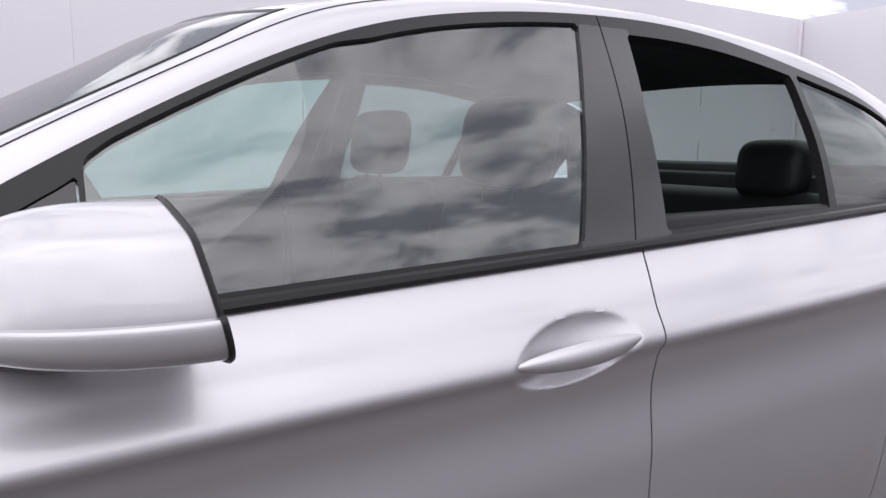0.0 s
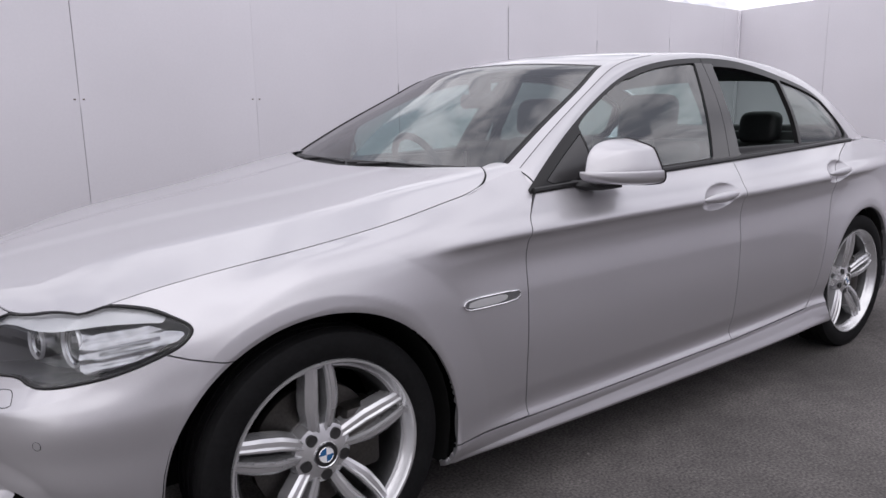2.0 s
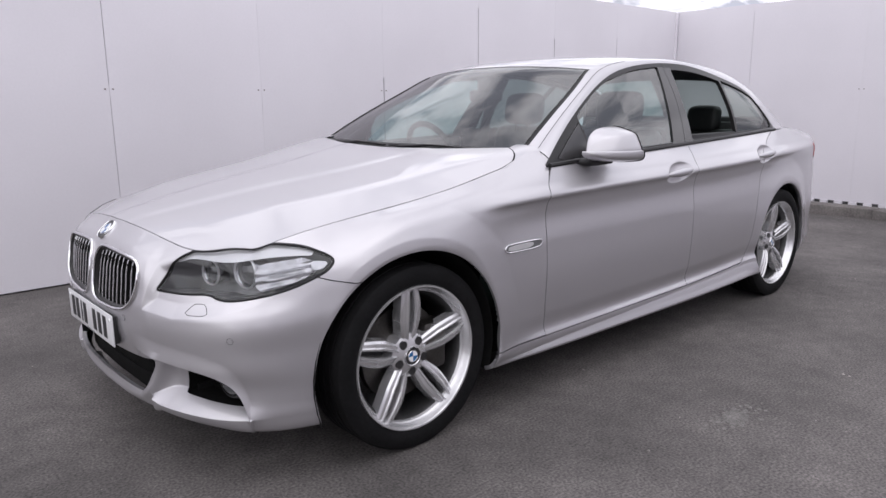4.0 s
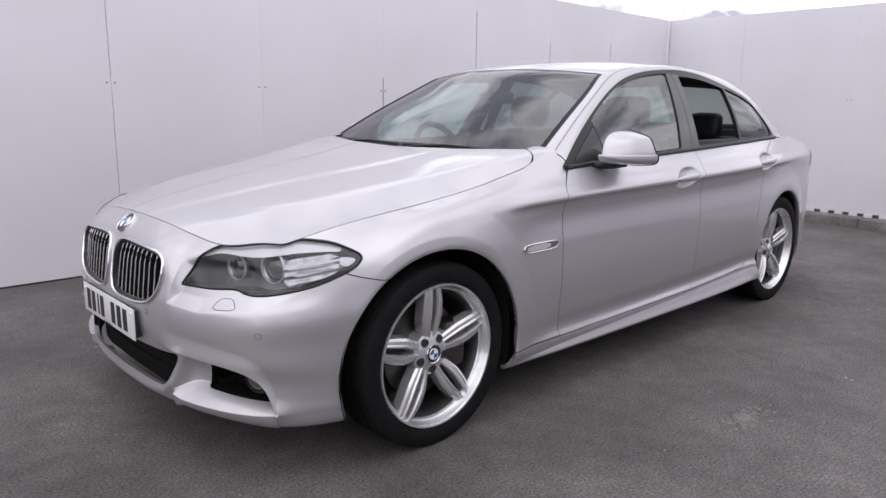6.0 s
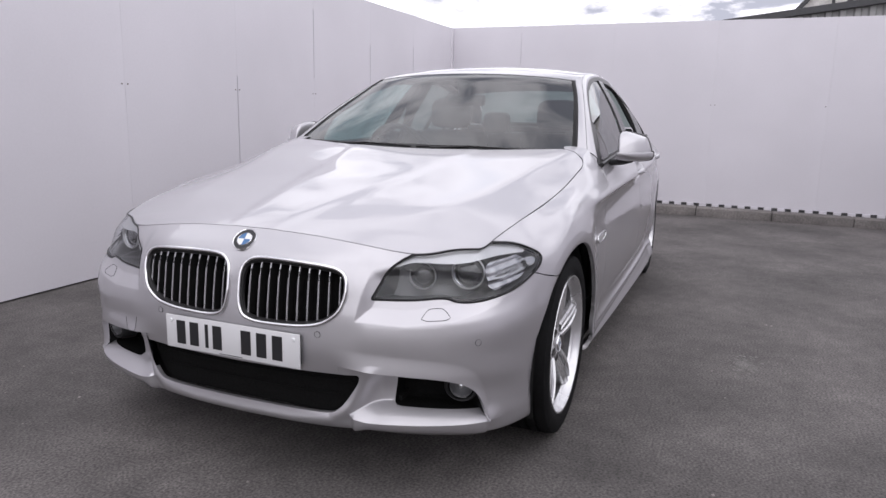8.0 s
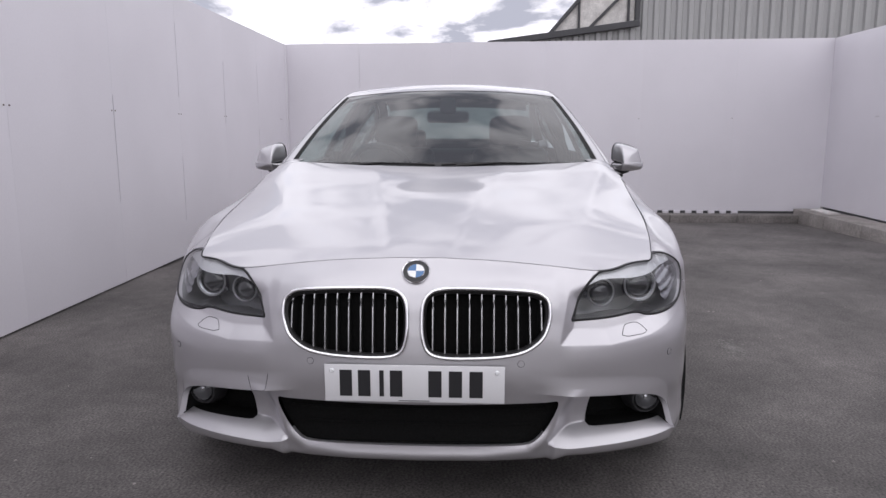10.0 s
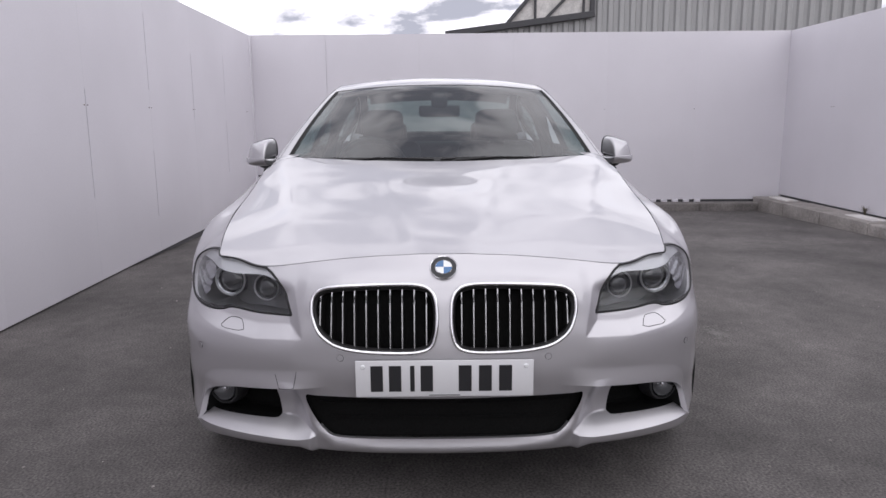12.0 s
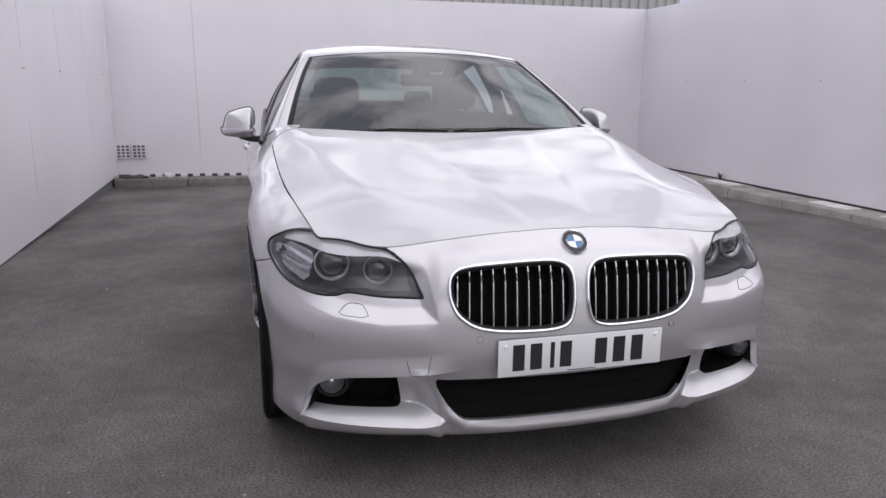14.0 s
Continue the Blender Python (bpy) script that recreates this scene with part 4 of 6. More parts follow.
for _, side in SIDES:
    panel("front_fender", side(inset(flank_f, ("in", FENDER, SHUT), ("out", LAMP, 0.004), ("arch", ARCHES[0], 0), ("rule", lambda v: 0.264 - v[:, 2] - 1.0 * (v[:, 3] < 1.42), 0.002))), PAINT, car, 0.016)
    panel("front_door", side(inset(flank, ("in", DOOR_F, SHUT))), PAINT, car, 0.016)
    panel("rear_door", side(inset(flank, ("in", DOOR_R, SHUT * 0.8), ("arch", (2.968, 0.325, 0.40), 0))), PAINT, car, 0.016)
    panel("sill", side(inset(flank, ("out", DOORS, SHUT), ("rule", lambda v: v[:, 2] - np.interp(v[:, 0], [0.3, 0.68, 1.8, 2.6], [0.262, 0.260, 0.276, 0.302]), 0), ("rule", lambda v: v[:, 0] - 2.64, 0), ("arch", ARCHES[0], 0), ("arch", ARCHES[1], 0))), PAINT, car, 0.016)
    panel("rear_fender", side(inset(flank, ("out", DOORS, SHUT), ("arch", ARCHES[1], 0), ("rule", lambda v: 2.40 - v[:, 0], 0), ("rule", lambda v: np.where(v[:, 0] < 2.64, np.interp(v[:, 0], [0.3, 0.68, 1.8, 2.6], [0.262, 0.260, 0.276, 0.302]) - v[:, 2] + 0.002, -1.0), 0))), PAINT, car, 0.016)
panel("rear_bumper", tail, PAINT, car, 0.01)

# Corner of each fender behind the bonnet, up to the foot of the windscreen.
def fender_corner():
    k = np.linspace(0, 1, 24)
    hx, hw, _ = hood_edge(SX(0.53) + (HOOD_END - SX(0.53)) * k)
    hx, hw = np.append(hx, [0.72, 0.76]), np.append(hw, [0.69, 0.69])
    fx, fw, _ = fender_top(np.concatenate([SX(0.53) + (SX(0.72) - SX(0.53)) * k, [SX(0.75), SX(0.79)]]))
    hw = hw + 0.004 * (hw > 0.692)
    rows = []
    for t in np.linspace(0, 1, 10):
        x, w = hx + (fx - hx) * t, hw + (fw - hw) * t
        rows.append(np.stack([x, -w, hood_z(x, w)], -1))
    p = np.array(rows)
    return facing_out((p.reshape(-1, 3), grid(*p.shape[:2])), (0.6, -0.7, 0.0))


for _, side in SIDES:
    panel("fender_corner", side(fender_corner()), PAINT, car, 0.0)

# Bonnet: rings of points from its edge to its spine.
def bonnet():
    s = np.concatenate([np.linspace(0.0, 0.6, 50), np.linspace(0.61, HOOD_END, 120)])
    ex, ew, _ = hood_edge(s)
    sx = spline([0, 0.35, 0.75, 1.4, HOOD_END], [-0.660, -0.52, -0.32, 0.06, 0.55], s)
    lead = 0.0036 * np.clip((0.75 - s) / 0.1, 0, 1)
    r = np.concatenate([[0.0035 / 0.75], np.linspace(0.02, 1, 46)])
    rows = []
    for k in r:
        x = ex + lead + (sx - ex - lead) * k
        w = ew * (1 - k)
        x = x - 0.035 * np.sin(np.pi * k) * np.clip((s - 1.5) / 0.63, 0, 1) ** 2
        rows.append(np.stack([x, -w, hood_z(x, w)], -1))
    p = np.array(rows)
    left = p.reshape(-1, 3)
    t = grid(*p.shape[:2])
    sheet = facing_out((left, t), (0, 0, 0))
    both = np.concatenate([sheet[0], sheet[0] * (1, -1, 1)])
    tris = np.concatenate([sheet[1], sheet[1][:, ::-1] + len(left)])
    key = np.round(both, 5)
    _, first, back = np.unique(key, axis=0, return_index=True, return_inverse=True)
    tris = back.reshape(-1)[tris]
    good = (tris[:, 0] != tris[:, 1]) & (tris[:, 1] != tris[:, 2]) & (tris[:, 0] != tris[:, 2])
    return both[first], tris[good]


panel("bonnet", bonnet(), PAINT, car, 0.018, "silver bonnet with two long swages")
# Dark tube along the bonnet's edge, standing in for the shade in its gap.
ex, ew, ez = hood_edge(np.linspace(0.0, HOOD_END, 150))
for sg in (-1, 1):
    p, f = tube(np.stack([ex + 0.0018 * (np.linspace(0, HOOD_END, 150) < 0.7), sg * (ew - 0.0012), ez - np.where(np.linspace(0, HOOD_END, 150) > 0.62, 0.0019, 0.0015)], -1), np.interp(np.linspace(0, HOOD_END, 150), [0, 0.6, 0.75, 1.75, 1.9], [0.0021, 0.0021, 0.0010, 0.0010, 0.0020]), 6)
    piece("bonnet_seal", p, f, DARK, car)

# Greenhouse: D follows the upper edge of the side windows, E the edge of windscreen and roof.
LINE_D = [(0.745, 0.850, 0.962), (0.985, 0.765, 1.114), (1.305, 0.670, 1.276), (1.60, 0.615, 1.369), (1.95, 0.592, 1.407), (2.30, 0.590, 1.398), (2.62, 0.603, 1.343), (2.83, 0.625, 1.288), (2.965, 0.655, 1.212), (3.03, 0.70, 1.10)]
LINE_E = [(0.705, 0.758, 1.004), (0.972, 0.698, 1.158), (1.24, 0.628, 1.297), (1.465, 0.570, 1.387), (1.90, 0.540, 1.430), (2.30, 0.530, 1.426), (2.70, 0.545, 1.384), (3.00, 0.570, 1.300), (3.20, 0.603, 1.200), (3.32, 0.655, 1.085)]
BOW = [0.115, 0.118, 0.10, 0.075, 0.0, -0.02, -0.05, -0.07, -0.08, -0.09]
CROWN = [0.0, 0.015, 0.028, 0.032, 0.034, 0.034, 0.034, 0.03, 0.02, 0.005]
_u = np.arange(10.0)
_d, _l = np.array(LINE_D), np.array(LINE_E)
line_d = lambda u: np.stack([cubic(_u, _d[:, k], u) for k in range(3)], -1)
line_e = lambda u: np.stack([cubic(_u, _l[:, k], u) for k in range(3)], -1)


def top_sheet(u0, u1, n, m=33, lower=0.0, reach=1.0):
    u = np.linspace(u0, u1, n)
    e, bow, crown = line_e(u), cubic(_u, BOW, u), cubic(_u, CROWN, u)
    v = np.linspace(-reach, reach, m)
    f = 1 - np.abs(v[None]) ** 2.2
    x = e[:, 0][:, None] - bow[:, None] * f
    y = np.broadcast_to(v[None] * e[:, 1][:, None], x.shape)
    z = e[:, 2][:, None] + crown[:, None] * f - lower
    p = np.stack([x, y, z], -1).reshape(-1, 3)
    return facing_out((p, grid(n, m)), (1.9, 0, 0.4))


def pillar_sheet(u0, u1, n, m=9):
    """The painted band from the side windows up round the roof's edge, curved across."""
    u = np.linspace(u0, u1, n)
    d, e = line_d(u), line_e(u)
    c = 0.5 * (d + e)
    c[:, 1] += 0.020
    c[:, 2] += 0.014
    dip = 0.014 * np.clip(1 - u / 0.13, 0, 1)[:, None] * (-0.3, 1.0, 1.0)
    d, e, c = d - dip, e - dip, c - dip
    k = np.linspace(0, 1, m)[None, :, None]
    p = (1 - k) ** 2 * d[:, None] + 2 * k * (1 - k) * c[:, None] + k**2 * e[:, None]
    p[..., 1] *= -1
    return facing_out((p.reshape(-1, 3), grid(n, m)), (1.9, 0, 0.4))


UH = 2.63
panel("roof", top_sheet(UH + 0.03, 6.25, 60), PAINT, car, 0.01, "silver roof skin")
panel("windscreen", top_sheet(0.05, UH, 40, 33, 0.003, 0.997), SCREEN, car, 0.0, "slightly green tinted windscreen reflecting clouds")
panel("windscreen_band", top_sheet(UH - 0.10, UH + 0.02, 6, 33, 0.008, 0.985), TRIM, car, 0.0, "black band along the top of the glass")
def edge_band(u0, u1, n, v0, v1, lower):
    u, v = np.linspace(u0, u1, n), np.linspace(v0, v1, 6)
    e, bow, crown = line_e(u), cubic(_u, BOW, u), cubic(_u, CROWN, u)
    f = 1 - v[None] ** 2.2
    p = np.stack([e[:, 0][:, None] - bow[:, None] * f, -v[None] * e[:, 1][:, None], e[:, 2][:, None] + crown[:, None] * f - lower], -1)
    return facing_out((p.reshape(-1, 3), grid(n, 6)), (1.9, 0, 0.4))


for _, side in SIDES:
    panel("windscreen_band", side(edge_band(0.05, UH, 40, 0.968, 0.997, 0.0012)), FRIT, car, 0.0, "black band along the side of the glass")
panel("rear_window", top_sheet(6.3, 9.0, 30, 33, 0.003, 0.985), REAR_GLASS, car, 0.0, "tinted rear window")
for _, side in SIDES:
    panel("roof_pillar", side(pillar_sheet(0.0, 9.6, 124)), PAINT, car, 0.008)
    # Dark seal between the windscreen and its pillar.
    u = np.linspace(0.02, UH, 40)
    e = line_e(u) * (1, -1, 1) + (0, 0.006, 0.0)
    p, f = tube(e, 0.0035, 6)
    if side is mirrored:
        p = p * (1, -1, 1)
    piece("windscreen_seal", p, f, TRIM, car)
    # Joint along the pillar between the screen frame and the side panel.
    u = np.linspace(0.02, 3.4, 50)
    d, e = line_d(u), line_e(u)
    c = 0.5 * (d + e) + (0, 0.020, 0.014)
    k = 0.62
    q = ((1 - k) ** 2 * d + 2 * k * (1 - k) * c + k**2 * e) * (1, -1, 1)
    p, f = tube(q, 0.0013, 5)
    if side is mirrored:
        p = p * (1, -1, 1)
    piece("pillar_joint", p, f, TRIM, car)
    d, e = line_d(np.full(9, 0.15)), line_e(np.full(9, 0.15))
    c = 0.5 * (d + e) + (0, 0.020, 0.014)
    k = np.linspace(0.0, 1.0, 9)[:, None]
    p, f = tube(((1 - k) ** 2 * d + 2 * k * (1 - k) * c + k**2 * e) * (1, 1 if side is mirrored else -1, 1) - (0.0004, 0, 0.0004), 0.0020, 6)
    piece("pillar_joint", p, f, TRIM, car)

# Side windows: a sheet from the waistline to D, cut into frame, panes and rear pillar.
def window_sheet(lower=0.0):
    x = np.linspace(0.746, 3.028, 250)
    uu = np.linspace(0, 9, 600)
    dd = line_d(uu)
    dw, dz = np.interp(x, dd[:, 0], dd[:, 1]), np.interp(x, dd[:, 0], dd[:, 2])
    bx, bw, bz = belt(s_at(x))
    bw = bw - 0.006
    t = np.linspace(0, 1, 30)[:, None]
    w = bw + (dw - bw) * t + 0.022 * np.sin(np.pi * t) * np.clip((dz - bz) / 0.35, 0, 1) - lower
    z = bz + (dz - bz) * t
    p = np.stack([np.broadcast_to(x, w.shape), -w, z], -1).reshape(-1, 3)
    v = np.column_stack([p, p[:, 0], p[:, 2]])
    return facing_out((v, grid(30, len(x))), (1.9, 0, 0.9))


def along_d(x0, x1, drop, n=24):
    uu = np.linspace(0, 9, 400)
    dd = line_d(uu)
    x = np.linspace(x0, x1, n)
    return [(a, b - drop) for a, b in zip(x, np.interp(x, dd[:, 0], dd[:, 2]))]


def along_belt(x0, x1, rise, n=12):
    x = np.linspace(x0, x1, n)
    return [(a, b + rise) for a, b in zip(x, belt(s_at(x))[2])]


DLO = np.array(along_belt(0.72, 2.955, -0.02) + [(2.982, 1.03), (3.003, 1.055), (3.006, 1.09), (2.992, 1.15)] + along_d(2.965, 0.70, -0.006, 60) + [(0.60, 0.90)])
PANE_F = np.array(along_belt(1.066, 1.764, 0.020) + [(1.80, 1.10), (1.845, 1.215)] + along_d(1.925, 1.48, 0.020, 18) + along_d(1.42, 1.10, 0.012, 16) + [(1.068, 1.142)])
PANE_R = np.array(along_belt(1.957, 2.462, 0.022) + [(2.49, 1.13), (2.52, 1.24)] + along_d(2.556, 2.042, 0.036) + [(1.995, 1.22)])
PANE_Q = np.array(along_belt(2.488, 2.935, 0.020) + [(2.968, 1.065), (2.972, 1.10), (2.955, 1.16)] + along_d(2.93, 2.582, 0.026) + [(2.545, 1.24), (2.515, 1.13)])
SAIL = np.array(along_belt(0.855, 1.058, 0.016) + [(1.060, 1.122)] + along_d(1.045, 0.83, 0.036, 10))
side_sheet = window_sheet()
glass_sheet = window_sheet(0.008)
for _, side in SIDES:
    surround = inset(side_sheet, ("in", DLO, 0.0), ("out", PANE_F, 0.0), ("out", PANE_R, 0.0), ("out", PANE_Q, 0.0), ("out", SAIL, 0.0012))
    split = lambda v: v[:, 0] - np.interp(v[:, 2], [0.97, 1.0, 1.217, 1.386, 1.41], [1.868, 1.875, 1.937, 1.979, 1.984])
    rear_of = lambda v: np.interp(v[:, 2], [0.97, 1.0, 1.1, 1.215, 1.375, 1.41], [1.748, 1.756, 1.793, 1.836, 1.916, 1.935]) - v[:, 0]
    front_of = lambda v: v[:, 0] - np.interp(v[:, 2], [0.97, 1.01, 1.22, 1.375, 1.41], [1.960, 1.966, 2.003, 2.050, 2.060])
    above = lambda v: v[:, 2] - 1.385
    below = lambda v: np.interp(v[:, 0], [1.7, 2.1], [0.992, 1.003]) - v[:, 2]
    cover = inset(surround, ("rule", rear_of, 0.0), ("rule", front_of, 0.0), ("rule", above, 0.0), ("rule", below, 0.0))
    rest = lambda v: -np.maximum(np.maximum(rear_of(v), front_of(v)), np.maximum(above(v), below(v)))
    panel("front_window_frame", side(inset(surround, ("rule", split, 0.0016), ("rule", rest, 0.0))), TRIM, car, 0.02, "satin black window frame")
    panel("rear_window_frame", side(inset(surround, ("rule", lambda v: -split(v), 0.0016), ("rule", rest, 0.0))), TRIM, car, 0.02, "satin black window frame")
    panel("sail_cover", side(inset(side_sheet, ("in", SAIL, 0.0012))), GLOSS, car, 0.006, "gloss black corner cover behind the mirror")
    panel("front_pillar_cover", side(inset(cover, ("rule", split, 0.0016))), GLOSS, car, 0.008, "gloss black pillar cover reflecting clouds")
    panel("rear_pillar_cover", side(inset(cover, ("rule", lambda v: -split(v), 0.0016))), GLOSS, car, 0.008, "gloss black pillar cover reflecting clouds")
    panel("rear_pillar", side(inset(side_sheet, ("out", DLO, 0.001), ("rule", lambda v: 2.6 - v[:, 0], 0))), PAINT, car, 0.008)
    panel("front_window", side(inset(glass_sheet, ("in", PANE_F, -0.012))), GLASS, car, 0.0, "closed side window reflecting clouds")
    panel("quarter_window", side(inset(glass_sheet, ("in", PANE_Q, -0.010))), DARK_GLASS, car, 0.0, "small tinted quarter window")
    if side is mirrored:
        panel("rear_window_pane", side(inset(glass_sheet, ("in", PANE_R, -0.012))), DARK_GLASS, car, 0.0, "closed rear door window")
    # Waistline moulding under the windows.
    x = np.linspace(0.755, 2.975, 60)
    bx, bw, bz = belt(s_at(x))
    p, f = tube(np.stack([x, -(bw - 0.002), bz + 0.006], -1), 0.011, 8, flat=0.9)
    if side is mirrored:
        p = p * (1, -1, 1)
    piece("waist_moulding", p, f, TRIM, car)

# Boot lid and parcel deck.
def boot():
    s = np.linspace(4.55, S_END, 70)
    bx, bw, bz = belt(s)
    rows = []
    for k in np.linspace(0, 1, 20):
        cx = spline([4.55, 5.3, S_END], [3.33, 3.62, 4.07], s)
        x = bx + (cx - bx) * k
        rows.append(np.stack([np.maximum(x, 3.0 + 0.0 * x), -bw * (1 - k), bz + 0.035 * np.sin(np.pi * k / 2) * np.clip((S_END - s) / 0.5, 0, 1)], -1))
    p = np.array(rows)
    return facing_out((p.reshape(-1, 3), grid(*p.shape[:2])), (3.6, 0, 0.5))


for _, side in SIDES:
    panel("boot_lid", side(boot()), PAINT, car, 0.0)


# Underside, wheel wells and cowl.
def liner(cx, r, outer):
    bm = bmesh.new()
    n = 28
    pts = [(cx + r * math.cos(a), 0.325 + r * math.sin(a)) for a in np.linspace(-0.35, math.pi + 0.35, n)]
    for y in (-outer, -0.50):
        for x, z in pts:
            bm.verts.new((x, y, z))
    bm.verts.ensure_lookup_table()
    for i in range(n - 1):
        bm.faces.new([bm.verts[i], bm.verts[i + 1], bm.verts[n + i + 1], bm.verts[n + i]])
    bm.faces.new([bm.verts[n + i] for i in range(n)])
    return bm


for cx, outer in ((0.006, 0.885), (2.972, 0.825)):
    for sgn in (1, -1):
        bm = liner(cx, 0.402 if cx < 1 else 0.390, outer)
        if sgn < 0:
            bmesh.ops.scale(bm, vec=(1, -1, 1), verts=bm.verts[:])
        part("wheel_liner", bm, DARK, car)
part("underbody", block(0.42, 2.56, -0.86, 0.86, 0.19, 0.24), DARK, car)
part("underbody", block(-0.62, 0.42, -0.52, 0.52, 0.20, 0.30), DARK, car)
part("underbody", block(2.56, 3.93, -0.46, 0.46, 0.22, 0.30), DARK, car)
part("bulkhead", block(0.44, 0.52, -0.70, 0.70, 0.24, 0.88), DARK, car)
part("engine_cover", block(-0.52, 0.44, -0.50, 0.50, 0.28, 0.74), DARK, car)
part("luggage_floor", block(3.35, 3.93, -0.46, 0.46, 0.28, 0.95), DARK, car)


# ---- wheels ----
def spoke_points(half_in, half_out, r0, r1, rise, n=12, off=0.0):
    """One arm of a double spoke: a rounded bar from the hub to the rim that widens and dishes."""
    pts, faces = [], []
    for i in range(n):
        k = i / (n - 1)
        r = r0 + (r1 - r0) * k
        c = off * float(np.interp(k, [0, 0.2, 0.42, 0.7, 1], [0.56, 0.80, 1.0, 0.95, 0.74])) if off else 0.0
        hw = half_in + (half_out - half_in) * math.sin(min(1.0, k * 1.15) * math.pi * 0.80)
        y = -0.052 - rise * math.sin(k * math.pi / 2) + 0.012 * k * k
        # Inner wall of the groove, a raised ridge beside it, then a flank that falls away to the outer edge.
        g = 1 if off >= 0 else -1
        for a, b in ((-1, 0.040), (-0.92, 0.002), (-0.74, -0.005), (-0.46, -0.005), (-0.22, -0.0005), (0.40, 0.0012), (0.85, 0.0075), (1.10, 0.044)):
            pts.append((c + hw * a * g, y + b, r))
    for i in range(n - 1):
        for k in range(7):
            faces.append((i * 8 + k, i * 8 + k + 1, (i + 1) * 8 + k + 1, (i + 1) * 8 + k))
        faces.append((i * 8 + 7, i * 8, (i + 1) * 8, (i + 1) * 8 + 7))
    faces += [tuple(range(8)), tuple(range((n - 1) * 8, n * 8))]
    return np.array(pts), faces


def rim_mesh():
    """Barrel and lip of the rim."""
    return turned([(0.234, -0.062), (0.2375, -0.070), (0.2395, -0.069), (0.246, -0.077), (0.2495, -0.092), (0.2545, -0.1000), (0.2600, -0.1010), (0.2622, -0.095), (0.260, -0.084), (0.254, -0.080)], 96)


def tyre_mesh():
    R = 0.336
    prof = [(0.252, -0.082), (0.259, -0.092), (0.266, -0.098), (0.280, -0.103), (0.297, -0.105), (0.312, -0.103), (0.323, -0.099), (0.3305, -0.095), (0.3335, -0.083)]
    for g in (-0.055, -0.018, 0.018, 0.055):
        prof += [(R, g - 0.013), (R, g - 0.005), (R - 0.007, g - 0.004), (R - 0.007, g + 0.004), (R, g + 0.005), (R, g + 0.013)]
    prof += [(0.3335, 0.083), (0.3305, 0.095), (0.323, 0.106), (0.30, 0.115), (0.27, 0.108), (0.246, 0.09)]
    return turned(prof, 96)


def badge(parent, radius, depth=0.004):
    """A round badge facing -y: black rim, chrome ring and four quarters, blue and white."""
    p, f = turned([(0.0, -depth * 0.6), (radius * 0.95, -depth * 0.6), (radius, -depth * 0.2), (radius, 0.004)], 40)
    disc = piece("badge", p, f, INK, parent, "round badge with a black ring and blue and white quarters")
    p, f = turned([(radius * 0.93, -depth * 0.65), (radius * 0.98, -depth * 0.95), (radius * 1.03, -depth * 0.4), (radius * 1.03, 0.004)], 40)
    piece("outer_ring", p, f, CHROME, disc)
    p, f = turned([(radius * 0.58, -depth * 0.62), (radius * 0.61, -depth * 0.9), (radius * 0.64, -depth * 0.62)], 40)
    piece("inner_ring", p, f, CHROME, disc)
    for k in range(4):
        a = np.linspace(k * math.pi / 2, (k + 1) * math.pi / 2, 9)
        pts = [(0, -depth * 0.75, 0)] + [(radius * 0.585 * math.sin(t), -depth * 0.75, radius * 0.585 * math.cos(t)) for t in a]
        piece("quarter", pts, [(0, i, i + 1) for i in range(1, 9)], BLUE if k % 2 else WHITE, disc)
    return disc


